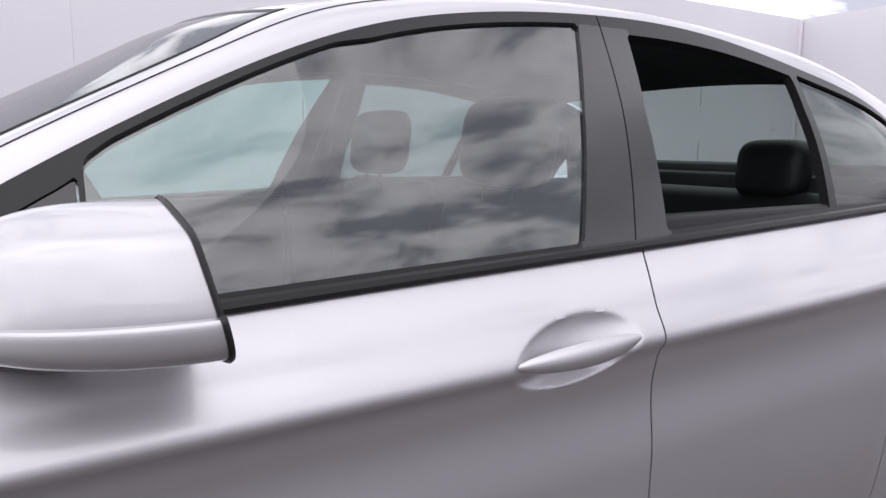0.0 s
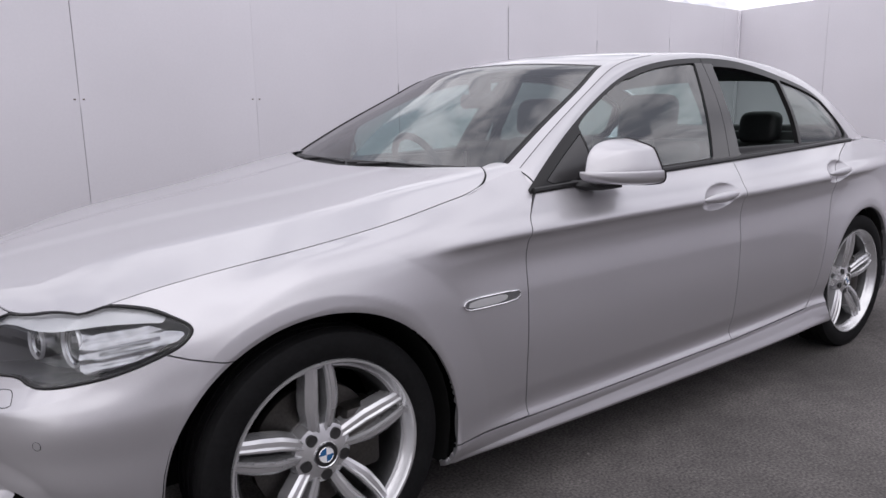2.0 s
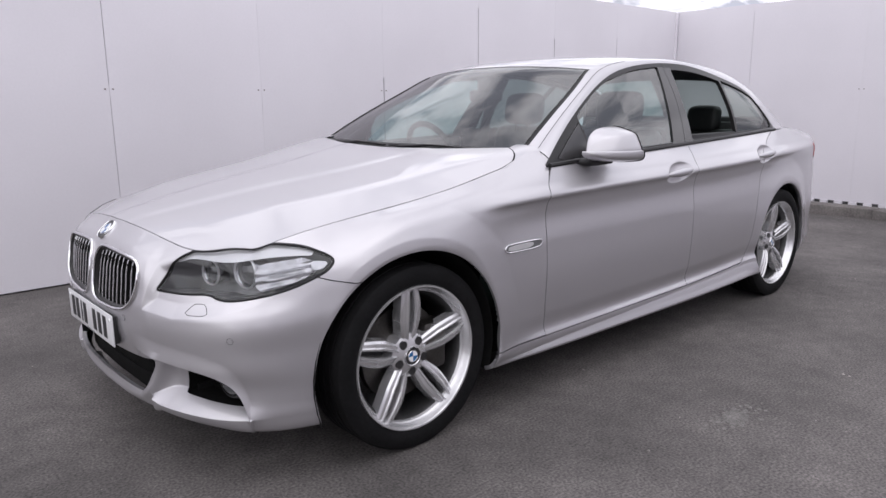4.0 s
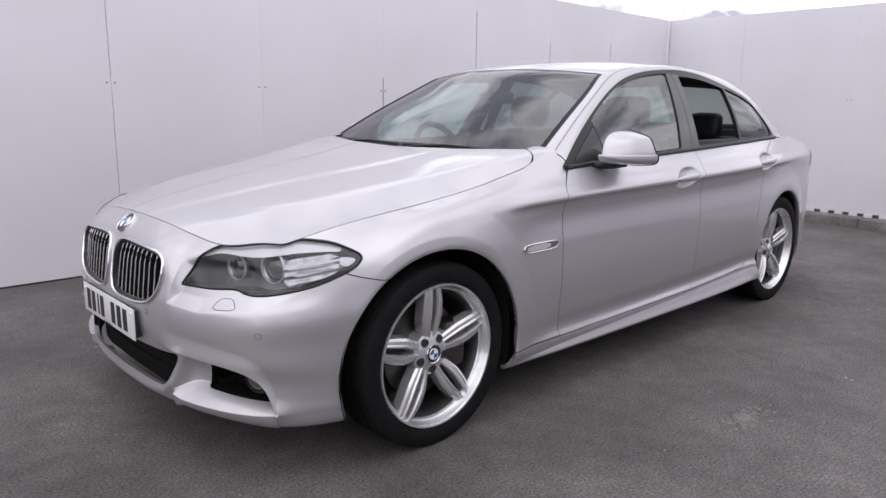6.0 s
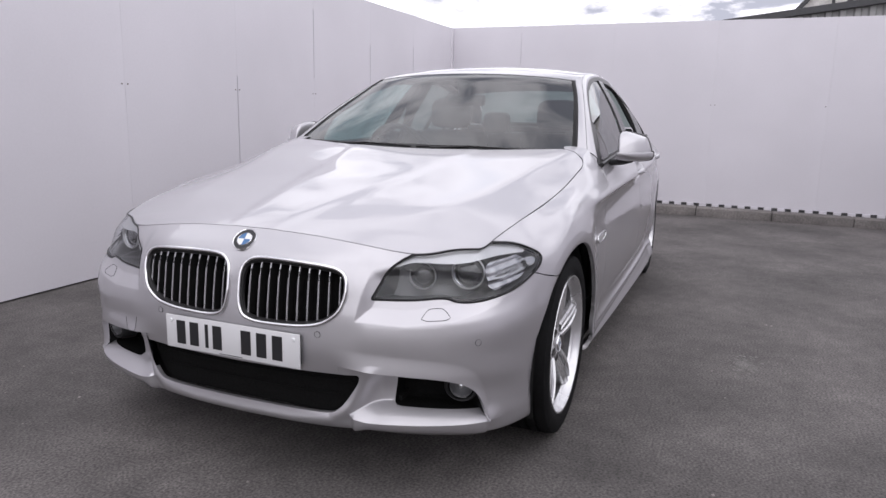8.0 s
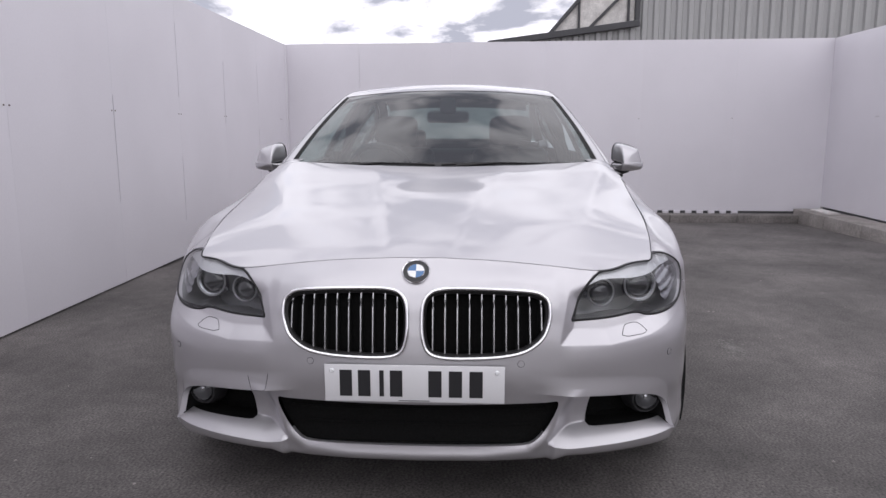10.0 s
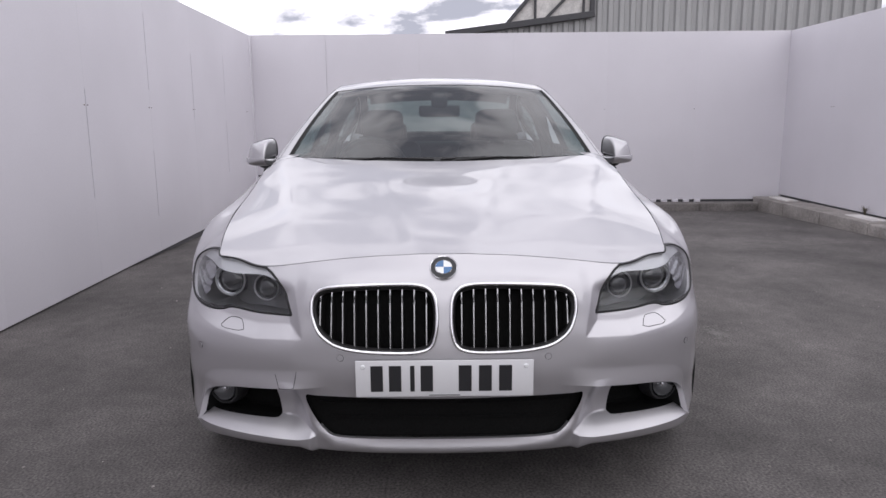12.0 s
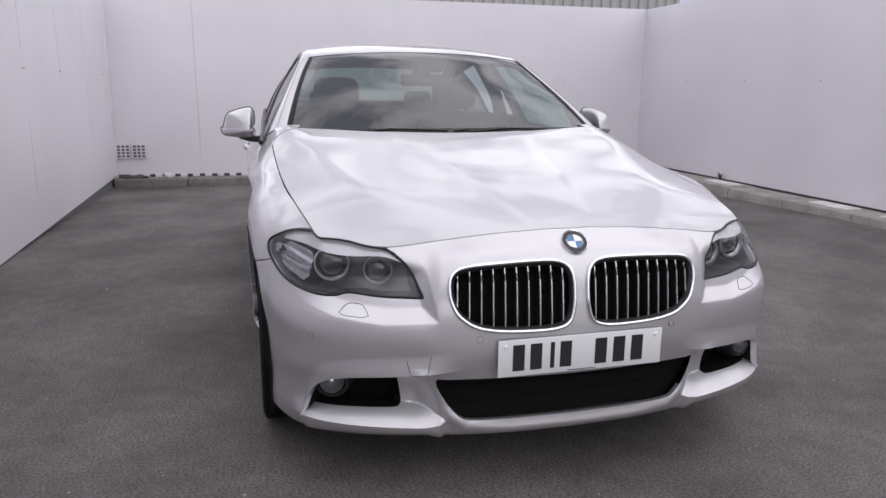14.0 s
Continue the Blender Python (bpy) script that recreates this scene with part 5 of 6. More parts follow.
def wheel():
    w = new("wheel")
    w.parent = car
    tagged(w, "alloy wheel with five double spokes and a low black tyre")
    p, f = tyre_mesh()
    piece("tyre", p, f, RUBBER, w, "black low-profile tyre", 30)
    p, f = rim_mesh()
    piece("rim", p, f, ALLOY, w, "silver alloy rim", 30)
    p, f = turned([(0.246, 0.10), (0.226, 0.09), (0.222, 0.02), (0.224, -0.045), (0.2345, -0.0625)], 96)
    piece("rim_barrel", p, f, BARREL, w, "dark inner barrel of the rim", 30)
    for k in range(5):
        spoke = None
        for off in (-0.0305, 0.0305):
            p, f = spoke_points(0.0140, 0.0195, 0.052, 0.2515, 0.036, off=off, n=18)
            m = Matrix.Rotation(2 * math.pi * k / 5 + math.radians(-2), 4, "Y")
            q = [m @ Vector(v) for v in p]
            ob = piece("spoke" if spoke is None else "spoke_twin", q, [t[::-1] for t in f] if off < 0 else f, ALLOY, w if spoke is None else spoke, "", 16)
            spoke = spoke or ob
        # Web between the twin bars, set back.
        p, f = spoke_points(0.020, 0.024, 0.05, 0.240, 0.020, 8)
        p[:, 1] += 0.050
        piece("web", [m @ Vector(v) for v in p], f, BARREL, spoke, "", 50)
    p, f = turned([(0.0, -0.066), (0.030, -0.066), (0.036, -0.064), (0.062, -0.060), (0.080, -0.050), (0.088, -0.030), (0.088, 0.02)], 40)
    hub = piece("hub", p, f, ALLOY, w, "", 30)
    b = badge(w, 0.034, 0.005)
    b.location = (0, -0.066, 0)
    for k in range(5):
        a = 2 * math.pi * (k + 0.5) / 5 + math.radians(-2)
        p, f = turned([(0.0, -0.046), (0.009, -0.046), (0.010, -0.044), (0.010, -0.03)], 12)
        piece("wheel_bolt", np.array(p) + (0.057 * math.sin(a), -0.012, 0.057 * math.cos(a)), f, DISC, hub)
        p, f = turned([(0.0, -0.0580), (0.0158, -0.0590), (0.0160, -0.05)], 16)
        piece("bolt_seat", np.array(p) + (0.057 * math.sin(a), -0.004, 0.057 * math.cos(a)), f, BARREL, hub)
    p, f = turned([(0.07, 0.0), (0.172, 0.0), (0.174, 0.004), (0.174, 0.028), (0.07, 0.028)], 64)
    piece("brake_disc", p, f, DISC, w, "grey steel brake disc", 30)
    bm = block(0.07, 0.175, -0.055, 0.045, -0.085, 0.10, 0.02)
    part("brake_caliper", bm, DISC, w)
    return w


first = wheel()
first.matrix_world = pose(0.014, -0.806, 0.334)
for x, y, turn in ((2.962, -0.776, 0), (0.014, 0.806, 180), (2.962, 0.776, 180)):
    ob = copy_thing(first, pose(x, y, 0.334, 0, 0, turn))
    ob.parent = car


# ---- front of the car ----
def skin_at(s, z, out=0.0, top=hood_edge):
    """Points on the skin at places (along the outline, height), moved outwards; and the outward directions."""
    s, z = np.atleast_1d(np.asarray(s, float)), np.atleast_1d(np.asarray(z, float))

    def place(a, b):
        v, _ = skin(a, 14, top)
        g = v[:, :3].reshape(-1, len(a), 3)
        q = np.empty((len(a), 3))
        for i in range(len(a)):
            col = g[:, i]
            order = np.argsort(col[:, 2], kind="stable")
            q[i] = [np.interp(b[i], col[order, 2], col[order, k]) for k in range(3)]
            q[i, 2] = b[i]
        return q

    p, a, b = place(s, z), place(s + 0.004, z), place(s, z + 0.004)
    n = np.cross(a - p, b - p)
    n /= np.linalg.norm(n, axis=1, keepdims=True)
    n[n[:, 0] * (p[:, 0] - 1.6) + n[:, 1] * p[:, 1] < 0] *= -1
    return p + n * out, n


def sunk(sheet, amount):
    """A sheet moved along its outward normals by an amount (a number or one for each point)."""
    n = normals_of(sheet[0][:, :3], sheet[1])
    v = sheet[0].copy()
    v[:, :3] += n * np.reshape(amount, (-1, 1))
    return v, sheet[1]


def left_half(sheet):
    return clip(sheet, sheet[0][:, 1])


half_nose = left_half(nose)
lamp_sheet = inset(half_nose, ("in", LAMP, 0.0015))
lamp_depth = -distance(lamp_sheet[0][:, 3:5], LAMP)
BROW = rounded([(0.53, 0.715), (0.575, 0.742), (0.72, 0.736), (0.86, 0.746), (0.95, 0.752), (1.05, 0.753), (1.085, 0.750), (1.09, 0.77), (1.05, 0.79), (0.70, 0.80), (0.54, 0.78)], 2)
TURN = rounded([(0.872, 0.668), (0.882, 0.728), (0.925, 0.745), (1.03, 0.756), (1.085, 0.742), (1.105, 0.725), (1.075, 0.696), (0.99, 0.668), (0.90, 0.652)], 2)

TIP = rounded([(1.072, 0.708), (1.072, 0.735), (1.10, 0.736), (1.130, 0.730), (1.105, 0.708)], 1)

LAMP_INNER = LAMP + (LAMP.mean(0) - LAMP) / np.linalg.norm(LAMP.mean(0) - LAMP, axis=1, keepdims=True) * np.interp(LAMP[:, 1], [0.62, 0.74, 0.78], [0.010, 0.007, 0.004])[:, None]


def headlamp(side):
    sign = 1 if side is not mirrored else -1
    body = panel("headlamp", side(sunk(lamp_sheet, -np.minimum(0.13, 0.008 + 4.0 * lamp_depth))), LAMP_GREY, car, 0.0, "grey bezelled headlamp with two round projectors under clear glass")
    panel("lens", side(sunk(lamp_sheet, -0.001)), LENS, body, 0.0, "clear lamp glass")
    panel("bezel_rim", side(sunk(inset(lamp_sheet, ("out", LAMP_INNER, 0.0)), -0.003)), TRIM, body, 0.0, "black rim inside the lamp glass")
    panel("brow_light", side(sunk(inset(lamp_sheet, ("in", BROW, 0.0)), -0.010)), RING, body, 0.012, "pale silver strip over the projectors", turned_in=inward)
    facets = inset(lamp_sheet, ("in", TURN, 0.0))
    fs, fz = facets[0][:, 3], facets[0][:, 4]
    step = 0.009 * np.abs(((fz - 0.65 - 0.12 * (fs - 0.9)) / 0.024) % 1.0 - 0.5) + 0.003 * np.abs(((fs - 0.9) / 0.055) % 1.0 - 0.5)
    panel("turn_signal", side(sunk(facets, -0.020 - step)), LAMP_SILVER, body, 0.0, "faceted indicator reflector")
    for k in range(2):
        q, _ = skin_at(np.linspace(0.925, 1.05, 9), np.linspace(0.684 + 0.022 * k, 0.704 + 0.013 * k, 9), -0.013)
        p, f = tube(q * (1, sign, 1), 0.0026, 6, flat=0.7)
        piece("reflector_rib", p, f, LAMP_SILVER, body)
    panel("reflector_tip", side(sunk(inset(lamp_sheet, ("in", TIP, 0.0)), -0.014)), LAMP_SILVER, body, 0.0, "bright tip of the indicator")
    for c, r in (((-0.556, -0.560, 0.682), 0.043), ((-0.500, -0.690, 0.695), 0.053)):
        n = np.array([-1.0, -0.22, 0.05])
        m = Matrix.Translation(Vector(c)) @ Vector(n).to_track_quat("-Y", "Z").to_matrix().to_4x4()
        m = (Matrix.Scale(sign, 4, (0, 1, 0)) if sign < 0 else Matrix.Identity(4)) @ m

        def made(name, prof, mat, label=""):
            p, f = turned(prof, 40)
            piece(name, [m @ Vector(v) for v in p], f, mat, body, label, 30)

        made("projector", [(0.0, -0.012), (r * 0.35, -0.011), (r * 0.62, -0.006), (r * 0.76, 0.002), (r * 0.80, 0.012)], PROJECTOR, "dark projector lens")
        made("projector_tube", [(r * 0.80, 0.014), (r * 0.82, -0.004), (r * 0.90, -0.008), (r * 0.97, 0.0), (r * 0.97, 0.05)], LAMP_SILVER)
        made("light_ring", [(r * 0.91, -0.006), (r * 0.92, -0.012), (r * 0.955, -0.015), (r, -0.011), (r * 0.995, -0.006)], HALO, "pale daytime light ring")
    q, _ = skin_at(LAMP[:, 0], np.minimum(LAMP[:, 1], np.array([hood_edge(a)[2] - 0.001 for a in LAMP[:, 0]])), -0.001)
    p, f = tube(q * (1, sign, 1), 0.0032, 6, True, out=(-0.7, -0.7 * sign, 0))
    piece("lamp_seal", p, f, TRIM, body)


for _, side in SIDES:
    headlamp(side)


def kidney(side):
    sign = 1 if side is not mirrored else -1
    grille = panel("kidney_grille", side(sunk(inset(half_nose, ("in", KIDNEY, -0.002)), -0.045)), MESH, car, 0.0, "chrome-framed kidney grille with upright bars")
    q, _ = skin_at(KIDNEY[:, 0], KIDNEY[:, 1], 0.003)
    p, f = tube(q * (1, sign, 1), 0.0058, 10, True, out=(-1, 0, 0))
    piece("chrome_frame", p, f, CHROME, grille, "bright chrome surround")
    q, _ = skin_at(KIDNEY[:, 0], KIDNEY[:, 1], -0.012)
    p, f = tube(q * (1, sign, 1), 0.012, 8, True, out=(-1, 0, 0))
    piece("inner_frame", p, f, TRIM, grille)
    for s in np.linspace(0.052, 0.372, 10):
        z = np.linspace(0.50, 0.75, 120)
        ins = distance(np.column_stack([np.full(120, s), z]), KIDNEY) < -0.003
        if not ins.any():
            continue
        zz = np.linspace(z[ins].min(), z[ins].max(), 9)
        q, n = skin_at(np.full(9, s), zz, -0.011)
        p, f = tube(q * (1, sign, 1), 0.0026, 6)
        bar = piece("bar", p, f, BAR, grille)
        back = q - n * 0.038
        lo = np.concatenate([q, back]) * (1, sign, 1)
        wide = np.array([0, 0.0022, 0])
        p = np.concatenate([lo - wide, lo + wide])
        k = 9
        f = []
        for i in range(k - 1):
            f += [(i, i + 1, k + i + 1, k + i), (2 * k + i, 3 * k + i, 3 * k + i + 1, 2 * k + i + 1), (i, 2 * k + i, 2 * k + i + 1, i + 1)]
        piece("fin", p, f, DARK, bar)


for _, side in SIDES:
    kidney(side)

# Centre intake and fog lamp recesses.
low = clip(nose, distance(np.column_stack([nose[0][:, 1], nose[0][:, 4]]), INTAKE) - 0.004)
intake = panel("lower_grille", sunk(low, -0.045), MESH, car, 0.0, "black mesh of the centre intake")
for zz, lim in ((0.30, 0.35), (0.345, 0.385)):
    y = np.linspace(-lim, lim, 25)
    q, _ = skin_at(np.abs(y), np.full(25, zz), -0.040)
    q[:, 1] = y
    p, f = tube(q, 0.003, 6)
    piece("grille_bar", p, f, MESH, intake)
fog_sheet = inset(left_half(hollow), ("in", FOG, -0.002))
for _, side in SIDES:
    sign = 1 if side is not mirrored else -1
    d = -distance(fog_sheet[0][:, 3:5], FOG)
    well = panel("fog_recess", side(sunk(fog_sheet, -np.clip(0.006 + 5.0 * d, 0, 0.085))), MESH, car, 0.0, "black plastic fog lamp recess")
    sleeve = lipped(side(fog_sheet), 0.095, inward)
    piece("recess_sleeve", sleeve[0], sleeve[1][len(fog_sheet[1]):], MESH, well)
    piece("recess_rim", *lip_strip(-sign, 0.019, 0.06), MESH, well)
    (c,), (n,) = skin_at(0.757, 0.345, -0.026)
    n = np.array([-0.95, -0.25, 0.0])
    m = Matrix.Translation(Vector(c * (1, sign, 1))) @ Vector(n * (1, sign, 1)).to_track_quat("-Y", "Z").to_matrix().to_4x4()
    p, f = turned([(0.0, -0.012), (0.020, -0.010), (0.034, -0.004), (0.040, 0.004), (0.041, 0.012)], 32)
    fog = piece("fog_lamp", [m @ Vector(v) for v in p], f, LENS, well, "round clear fog lamp", 30)
    for name, prof, mat, label in (
        ("fog_bowl", [(0.010, 0.030), (0.020, 0.027), (0.031, 0.016), (0.037, 0.006), (0.038, 0.02)], LAMP_GREY, "grey reflector bowl"),
        ("fog_bulb_cap", [(0.0, 0.006), (0.007, 0.008), (0.010, 0.014), (0.010, 0.031)], CHROME, "bright bulb cap"),
        ("fog_housing", [(0.041, 0.012), (0.044, 0.002), (0.048, 0.004), (0.056, 0.022), (0.060, 0.06)], PLASTIC, "black lamp housing"),
    ):
        p, f = turned(prof, 32)
        piece(name, [m @ Vector(v) for v in p], f, mat, fog, label, 30)

# Number plate, its writing as plain bars.
plate = part("number_plate", block(-0.797, -0.792, -0.26, 0.26, 0.4035, 0.5145, 0.002, 2), PLATE, car, "white number plate with black characters shown as bars")
bars = [(-0.198 + 0.0535 * k, 0.036) for k in range(2)] + [(-0.094, 0.013), (-0.052, 0.036)] + [(0.06 + 0.059 * k, 0.038) for k in range(3)]
for y, wide in bars:
    y = -y
    part("character_bar", block(-0.7985, -0.7965, y - wide / 2, y + wide / 2, 0.420, 0.499, 0.0008, 1), INK, plate)
part("maker_bar", block(-0.7980, -0.7965, -0.045, 0.045, 0.4075, 0.4095), INK, plate)
for y in (-0.238, 0.238):
    p, f = turned([(0, -0.004), (0.005, -0.0035), (0.007, -0.001), (0.007, 0.003)], 14)
    m = pose(-0.797, y, 0.496, 0, 0, -90)
    piece("screw_cap", [m @ Vector(v) for v in p], f, WHITE, plate)
part("plate_holder", block(-0.793, -0.770, -0.25, 0.25, 0.410, 0.508, 0.004), PLASTIC, car)

# Badge on the nose.
b = badge(car, 0.041, 0.006)
(c,), (n,) = skin_at(0.0005, 0.769, 0.002)
n[1] = 0
b.matrix_world = Matrix.Translation(Vector((c[0], 0, c[2]))) @ Vector(n).to_track_quat("-Y", "Z").to_matrix().to_4x4()


def seam(outline, radius=0.0012, closed=True, name="seam", mat=DARK, out=0.0, sides=SIDES, top=hood_edge):
    """A hairline joint lying in the skin."""
    o = np.array(outline)
    if closed:
        o = np.concatenate([o, o[:1]])
    k = np.concatenate([[0], np.cumsum(np.hypot(*np.diff(o, axis=0).T))])
    t = np.linspace(0, k[-1], max(12, int(k[-1] / 0.008)))
    q, _ = skin_at(np.interp(t, k, o[:, 0]), np.interp(t, k, o[:, 1]), out, top)
    for _, side in sides:
        p, f = tube(q * (1, -1 if side is mirrored else 1, 1), radius, 5)
        piece(name, p, f, mat, car)


seam(rounded([(0.622, 0.573), (0.640, 0.598), (0.652, 0.606), (0.690, 0.608), (0.704, 0.600), (0.720, 0.579)], 1), 0.0011, name="washer_cover_joint", mat=TRIM)
seam([(0.445, 0.465), (0.455, 0.412), (0.502, 0.408), (0.515, 0.452)], 0.0010, False, name="tow_cover_joint", mat=TRIM, sides=SIDES[1:])
for s, z in ((0.307, 0.515), (0.80, 0.509)):
    (c,), (n,) = skin_at(s, z, 0.0)
    for sign in (1, -1):
        v = Vector(n * (1, sign, 1))
        m = Matrix.Translation(Vector(c * (1, sign, 1))) @ v.to_track_quat("-Y", "Z").to_matrix().to_4x4()
        p, f = turned([(0, -0.0012), (0.0085, -0.0012), (0.0092, 0.001)], 18)
        ring = piece("parking_sensor", [m @ Vector(u) for u in p], f, PAINT, car)
        p, f = turned([(0.0092, 0.001), (0.0100, -0.0009), (0.0110, 0.001)], 18)
        piece("sensor_ring", [m @ Vector(u) for u in p], f, TRIM, ring)


# ---- flanks, mirrors and glass details ----
def door_handle(x, z, side):
    sign = 1 if side is not mirrored else -1
    n = 22
    k = np.linspace(0, 1, n)
    xx = x - 0.112 + 0.228 * k
    zz = z - 0.006 + 0.012 * k
    w = np.interp(xx, _x[_side], _w[_side]) + 0.012 * np.sin(np.pi * k) - 0.006
    r = 0.0185 * np.clip(np.sin(np.pi * np.clip(k * 0.96 + 0.02, 0, 1)), 0, 1) ** 0.55
    p, f = tube(np.stack([xx, -w * sign, zz], -1), r, 12)
    p = np.asarray(p)
    mid = np.repeat(-w * sign, 12)
    p[:, 1] = mid + (p[:, 1] - mid) * 0.75
    piece("door_handle", p, f, PAINT, car, "silver pull handle over a shallow dish")


INDICATOR = rounded([(SX(0.436), 0.668), (SX(0.452), 0.680), (SX(0.642), 0.679), (SX(0.656), 0.664), (SX(0.630), 0.648), (SX(0.460), 0.648), (SX(0.438), 0.655)], 1)
INDICATOR_LENS = rounded([(SX(0.448), 0.653), (SX(0.456), 0.674), (SX(0.606), 0.675), (SX(0.590), 0.653)], 1)
REAR_LAMP = rounded([(SX(3.63), 0.905), (SX(3.70), 0.925), (5.35, 0.93), (5.35, 0.80), (SX(3.76), 0.83), (SX(3.68), 0.86)], 2)
for _, side in SIDES:
    for _, hx, hz in HANDLES:
        door_handle(hx, hz, side)
    lamp = panel("side_indicator", side(sunk(inset(flank_f, ("in", INDICATOR, 0.0)), 0.003)), LAMP_GREY, car, 0.008, "slim side indicator in a bright chrome surround")
    q, _ = skin_at(INDICATOR[:, 0], INDICATOR[:, 1], 0.003, fender_top)
    p, f = tube(q * (1, -1 if side is mirrored else 1, 1), 0.0030, 8, True, out=(0, -1, 0))
    piece("chrome_surround", p, f, CHROME, lamp)
    panel("indicator_lens", side(sunk(inset(flank_f, ("in", INDICATOR_LENS, 0.0)), 0.0055)), HALO, lamp, 0.004)
    panel("tail_lamp", side(sunk(inset(flank, ("in", REAR_LAMP, 0.0)), 0.004)), RED, car, 0.008, "red tail lamp wrapped round the corner")


def cap(outline, hub, long, power, sign, keel):
    """A shell that runs forward from an upright outline (half width, height) and closes in a rounded nose."""
    o, hub = np.asarray(outline), np.asarray(hub)
    n, rings = len(o), 26
    pts = []
    for i in range(rings):
        k = 1 - (1 - i / (rings - 1)) ** 2.2
        shrink = max(0.0, 1 - k**power) ** (1 / power) if i < rings - 1 else 0.0
        w = hub[0] + (o[:, 0] - hub[0]) * shrink
        z = hub[1] + (o[:, 1] - hub[1]) * (max(0.0, 1 - k**keel) ** (1 / keel) if i < rings - 1 else 0.0)
        rear = 1.153 - 0.20 * (o[:, 1] - 0.97) + 0.05 * (o[:, 0] - 0.98)
        reach = long - 0.22 * (w - 0.91) - 0.20 * (z - 0.97)
        pts.append(np.stack([rear * (1 - k) + (1.153 - reach) * k, -w * sign, z], -1))
    p = np.concatenate(pts)
    f = [(i * n + j, i * n + (j + 1) % n, (i + 1) * n + (j + 1) % n, (i + 1) * n + j)[::sign] for i in range(rings - 1) for j in range(n)]
    return p, f, pts[0]


def door_mirror(side):
    sign = 1 if side is not mirrored else -1
    # Upper cap and, standing a little proud under it, the lower band that runs out to a point in front.
    upper = rounded([(0.888, 1.003), (0.885, 1.06), (0.889, 1.090), (0.903, 1.107), (0.935, 1.103), (0.998, 1.084), (1.014, 1.075), (1.023, 1.055), (1.032, 1.030), (1.037, 1.012), (1.037, 1.003)], 2)
    lower = rounded([(0.886, 1.010), (1.042, 1.010), (1.047, 1.004), (1.046, 0.980), (1.032, 0.966), (0.98, 0.958), (0.91, 0.953), (0.890, 0.956)], 2)
    p, f, rim = cap(upper, (0.915, 1.006), 0.232, 2.2, sign, 3.6)
    shell = piece("door_mirror", p, f, PAINT, car, "silver door mirror housing on a black foot", 50)
    q, fc, low_rim = cap(lower, (0.905, 1.0095), 0.246, 2.2, sign, 2.3)
    piece("lower_band", q, fc, PAINT, shell, "", 30)
    for line in (rim, low_rim):
        q, fc = tube(line + (0.001, 0, 0), 0.0035, 6, True, out=(1, 0, 0))
        piece("mirror_rim", q, fc, TRIM, shell, "black rim")
        c = line.mean(0)
        g = np.concatenate([[c], c + (line - c) * 0.985]) + (0.001, 0, 0)
        piece("mirror_glass" if line is rim else "lower_cover", g, [(0, i, i % len(line) + 1) for i in range(1, len(line) + 1)], CHROME if line is rim else PLASTIC, shell, "mirror glass" if line is rim else "")
    foot = [(0.945, 0.835, 0.962), (0.98, 0.862, 0.958), (1.02, 0.905, 0.958), (1.06, 0.95, 0.964)]
    q, fc = tube(np.array(foot) * (1, -sign, 1), np.array([0.030, 0.030, 0.028, 0.020]), 12, flat=0.55)
    piece("mirror_foot", q, fc, PLASTIC, shell, "black plastic foot")


for _, side in SIDES:
    door_mirror(side)

# Windscreen: cowl, dark edge bands, wipers.
panel("cowl", top_sheet(-0.25, 0.13, 16, 33, 0.0005, 0.98), PLASTIC, car, 0.0, "black plastic cowl under the windscreen")


def on_screen(u, v, up):
    e, bow, crown = line_e(np.array([u]))[0], cubic(_u, BOW, np.array([u]))[0], cubic(_u, CROWN, np.array([u]))[0]
    f = 1 - abs(v) ** 2.2
    return np.array([e[0] - bow * f, v * e[1], e[2] + crown * f + up])


for v0, v1, u1 in ((-0.68, 0.0, 0.15), (0.04, 0.70, 0.14)):
    blade = np.array([on_screen(0.03 + (u1 - 0.10) * math.sin(k * math.pi), v0 + (v1 - v0) * k, 0.007) for k in np.linspace(0, 1, 20)])
    p, f = tube(blade, 0.0045, 6)
    w = piece("wiper", p, f, TRIM, car, "black wiper resting at the foot of the windscreen")
    arm = np.array([on_screen(0.0, v0 + (v1 - v0) * 0.98, -0.022), on_screen(0.03, v0 + (v1 - v0) * 0.85, 0.002), on_screen(0.06, v0 + (v1 - v0) * 0.5, 0.010)])
    p, f = tube(arm, np.array([0.011, 0.009, 0.005]), 8)
    piece("wiper_arm", p, f, TRIM, w)


# ---- cabin ----
def soft_block(x0, x1, y0, y1, z0, z1, r=0.04, lean=0.0):
    """A padded block with well rounded edges, leaning back by lean metres a metre of height."""
    bm = block(x0, x1, y0, y1, z0, z1, r, 4)
    for v in bm.verts:
        v.co.x += lean * (v.co.z - z0)
    return bm


def cushion(x, y, z, a, b, c, lean=0.12, power=0.5):
    """A stuffed pad: a sphere swollen towards a box."""
    bm = bmesh.new()
    bmesh.ops.create_uvsphere(bm, u_segments=28, v_segments=18, radius=1)
    for v in bm.verts:
        q = [math.copysign(abs(t) ** power, t) for t in v.co]
        v.co = Vector((x + a * q[0] + lean * c * q[2], y + b * q[1], z + c * q[2]))
    return bm


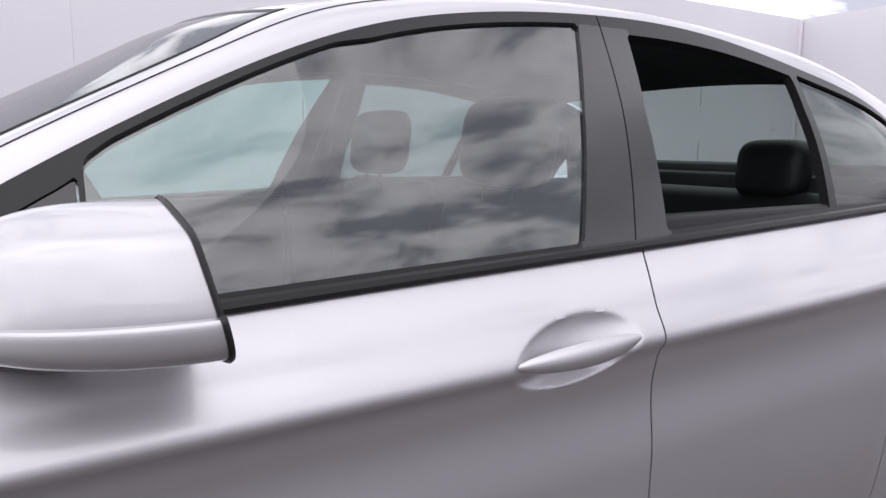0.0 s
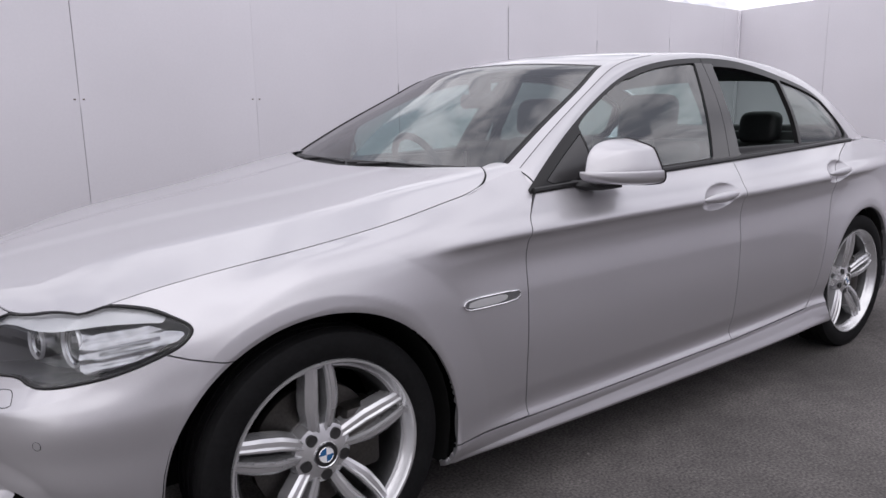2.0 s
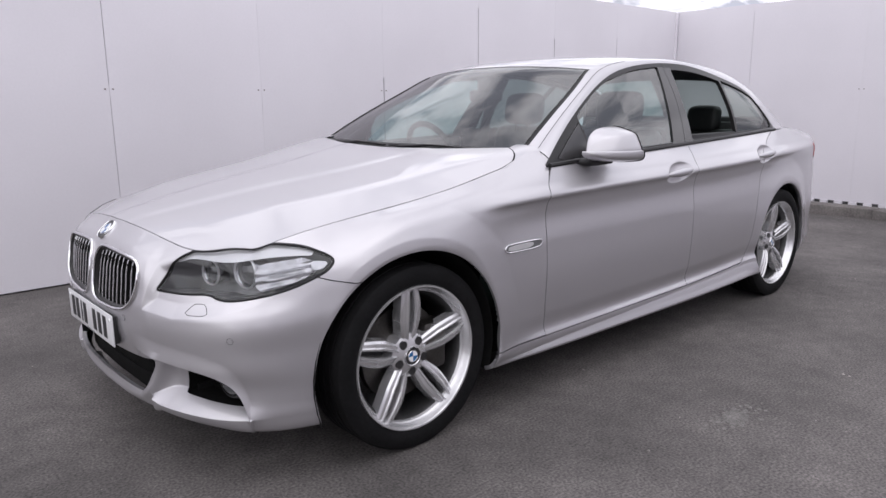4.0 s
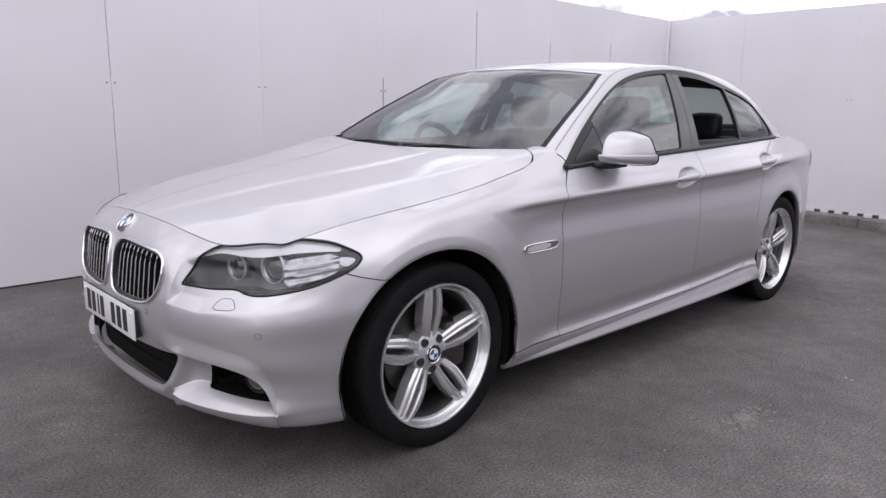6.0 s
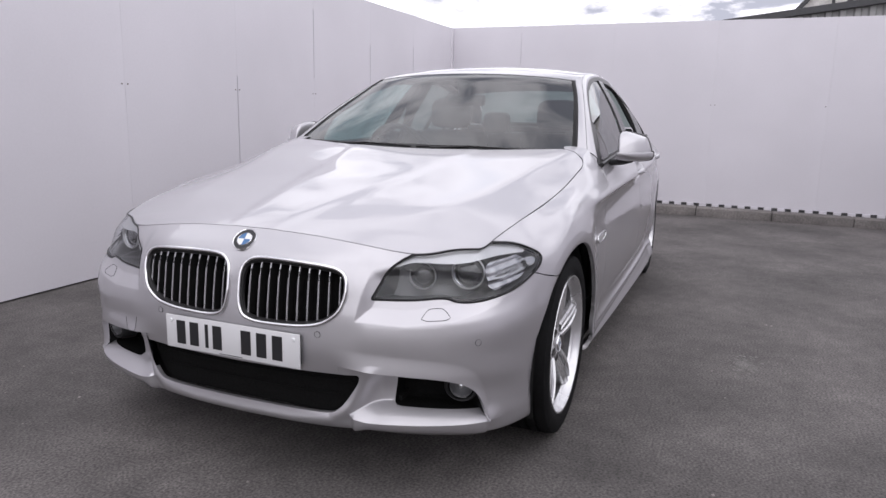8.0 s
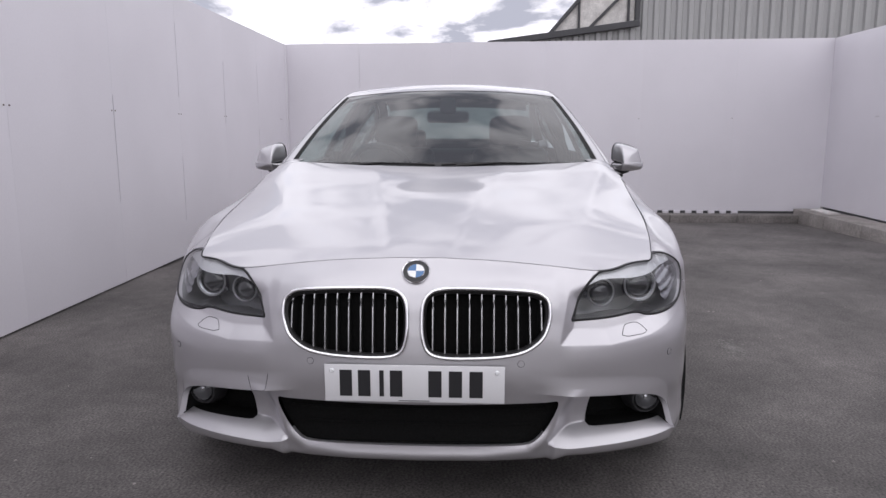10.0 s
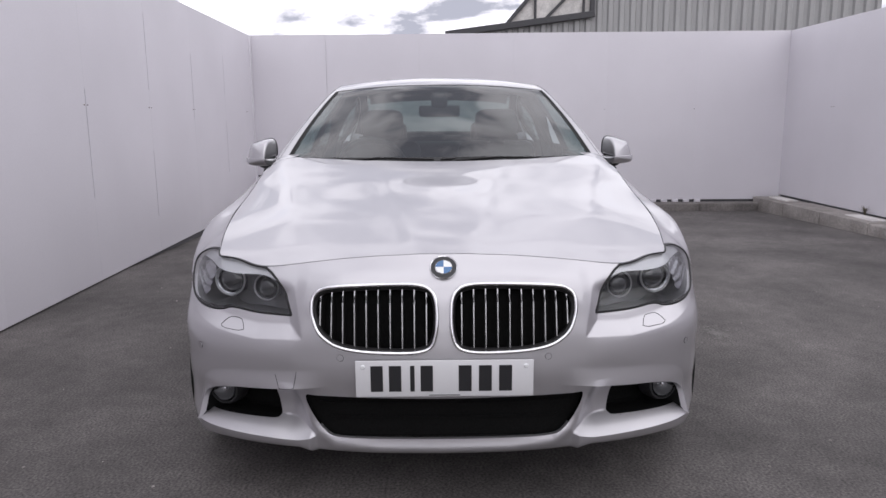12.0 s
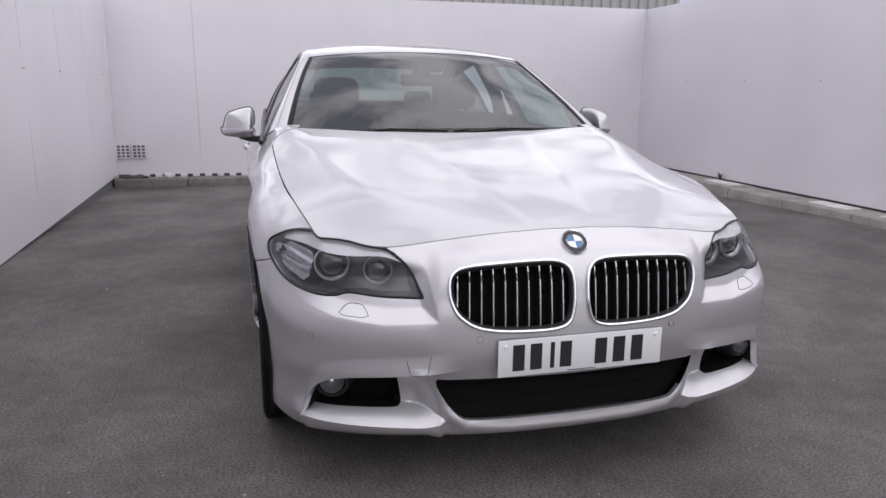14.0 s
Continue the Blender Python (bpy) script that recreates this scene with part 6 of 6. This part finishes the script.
def front_seat(y, fore):
    seat = part("front_seat", soft_block(1.42 - fore, 1.95 - fore, y - 0.25, y + 0.25, 0.40, 0.57, 0.05), LEATHER, car, "black leather front seat with a headrest")
    part("backrest", soft_block(1.84 - fore, 1.96 - fore, y - 0.25, y + 0.25, 0.48, 1.06, 0.055, 0.20), LEATHER, seat)
    part("headrest", cushion(1.985 - fore, y, 1.168, 0.054, 0.140, 0.098), LEATHER, seat)
    for o in (-0.05, 0.05):
        p, f = tube([(1.955 - fore, y + o, 1.01), (1.972 - fore, y + o, 1.15)], 0.006, 6)
        piece("headrest_post", p, f, PLASTIC, seat)


front_seat(-0.375, 0.05)
front_seat(0.375, 0.0)
bench = part("rear_bench", soft_block(2.35, 2.88, -0.64, 0.64, 0.40, 0.60, 0.05), LEATHER, car, "black leather rear bench with headrests")
part("backrest", soft_block(2.74, 2.86, -0.66, 0.66, 0.52, 1.03, 0.05, 0.22), LEATHER, bench)
for y in (-0.36, 0.36):
    part("headrest", cushion(2.91, y, 1.095, 0.05, 0.108, 0.085), LEATHER, bench)
part("parcel_shelf", block(2.98, 3.34, -0.64, 0.64, 0.955, 1.072, 0.012), LINER, car, "grey parcel shelf")
part("shelf_ledge", block(3.10, 3.385, -0.56, 0.56, 1.06, 1.10, 0.008), LINER, car)


def dashboard():
    rows = []
    y = np.linspace(-0.78, 0.78, 41)
    bump = np.exp(-((y - 0.37) / 0.19) ** 4)
    prof = [(0.56, 0.93), (0.70, 0.965), (0.85, 0.975), (0.98, 0.965), (1.03, 0.93), (1.05, 0.85), (1.02, 0.70), (1.0, 0.45)]
    for x, z in prof:
        extra = bump * (0.035 if 0.8 < x < 1.0 else 0.0)
        rows.append(np.stack([x + bump * (0.05 if x > 0.8 else 0), y, z - 0.03 * np.abs(y) ** 2 + extra], -1))
    p = np.array(rows)
    panel("dashboard", facing_out((p.reshape(-1, 3), grid(*p.shape[:2])), (0.7, 0, 0.5)), LEATHER, car, 0.01, "dark grey soft dashboard with an instrument hood")


dashboard()


def steering_wheel():
    a = np.linspace(0, 2 * np.pi, 49)[:-1]
    m = Matrix.Translation((1.20, 0.375, 0.925)) @ Matrix.Rotation(radians(-24), 4, "Y")
    ring = [m @ Vector((0, 0.187 * math.cos(t), 0.187 * math.sin(t))) for t in a]
    p, f = tube(ring, 0.0165, 10, True)
    w = piece("steering_wheel", p, f, LEATHER, car, "black leather sports steering wheel")
    bm = block(-0.03, 0.015, -0.075, 0.075, -0.07, 0.055, 0.03, 3)
    bm.transform(m)
    part("airbag_cover", bm, LEATHER, w)
    for q in ((0.06, 0.18, 0.0), (-0.06, -0.18, 0.0)):
        bm = block(-0.012, 0.008, min(q[0], q[1]), max(q[0], q[1]), -0.025, 0.012, 0.006)
        bm.transform(m)
        part("spoke", bm, LEATHER, w)
    bm = block(-0.012, 0.008, -0.02, 0.02, -0.18, -0.06, 0.006)
    bm.transform(m)
    part("spoke", bm, ALLOY, w)


steering_wheel()
mirror = part("interior_mirror", block(1.235, 1.275, -0.115, 0.115, 1.215, 1.278, 0.018, 3), PLASTIC, car, "black interior mirror on the windscreen")
part("sensor_housing", block(1.225, 1.30, -0.045, 0.045, 1.262, 1.352, 0.020, 3), PLASTIC, mirror)
for s_ in (-1, 1):
    part("sun_visor", block(1.45, 1.58, s_ * 0.34 - 0.17, s_ * 0.34 + 0.17, 1.338, 1.352, 0.006), LINER, car)
panel("headliner", top_sheet(UH + 0.02, 6.35, 30, 21, 0.045, 0.95), LINER, car, 0.0, "grey cloth headliner")
for _, side in SIDES:
    # Door cards, and inner covers of the pillars.
    sg = -1 if side is not mirrored else 1
    part("door_card", block(0.80, 1.80, sg * 0.80 - 0.02, sg * 0.80 + 0.02, 0.30, 0.982, 0.01), LEATHER, car)
    part("door_card", block(1.82, 2.86, sg * 0.78 - 0.02, sg * 0.78 + 0.02, 0.30, 1.038, 0.01), LEATHER, car)
    s_in = sunk(pillar_sheet(0.2, 9.0, 60), -0.022)
    panel("pillar_cover", side(s_in), LINER, car, 0.0)
    post = np.array([(1.95, 0.735, 0.95), (1.97, 0.665, 1.2), (1.985, 0.56, 1.37)]) * (1, sg, 1)
    p, f = tube(post, np.array([0.05, 0.045, 0.04]), 8)
    piece("pillar_cover", p, f, LINER, car)
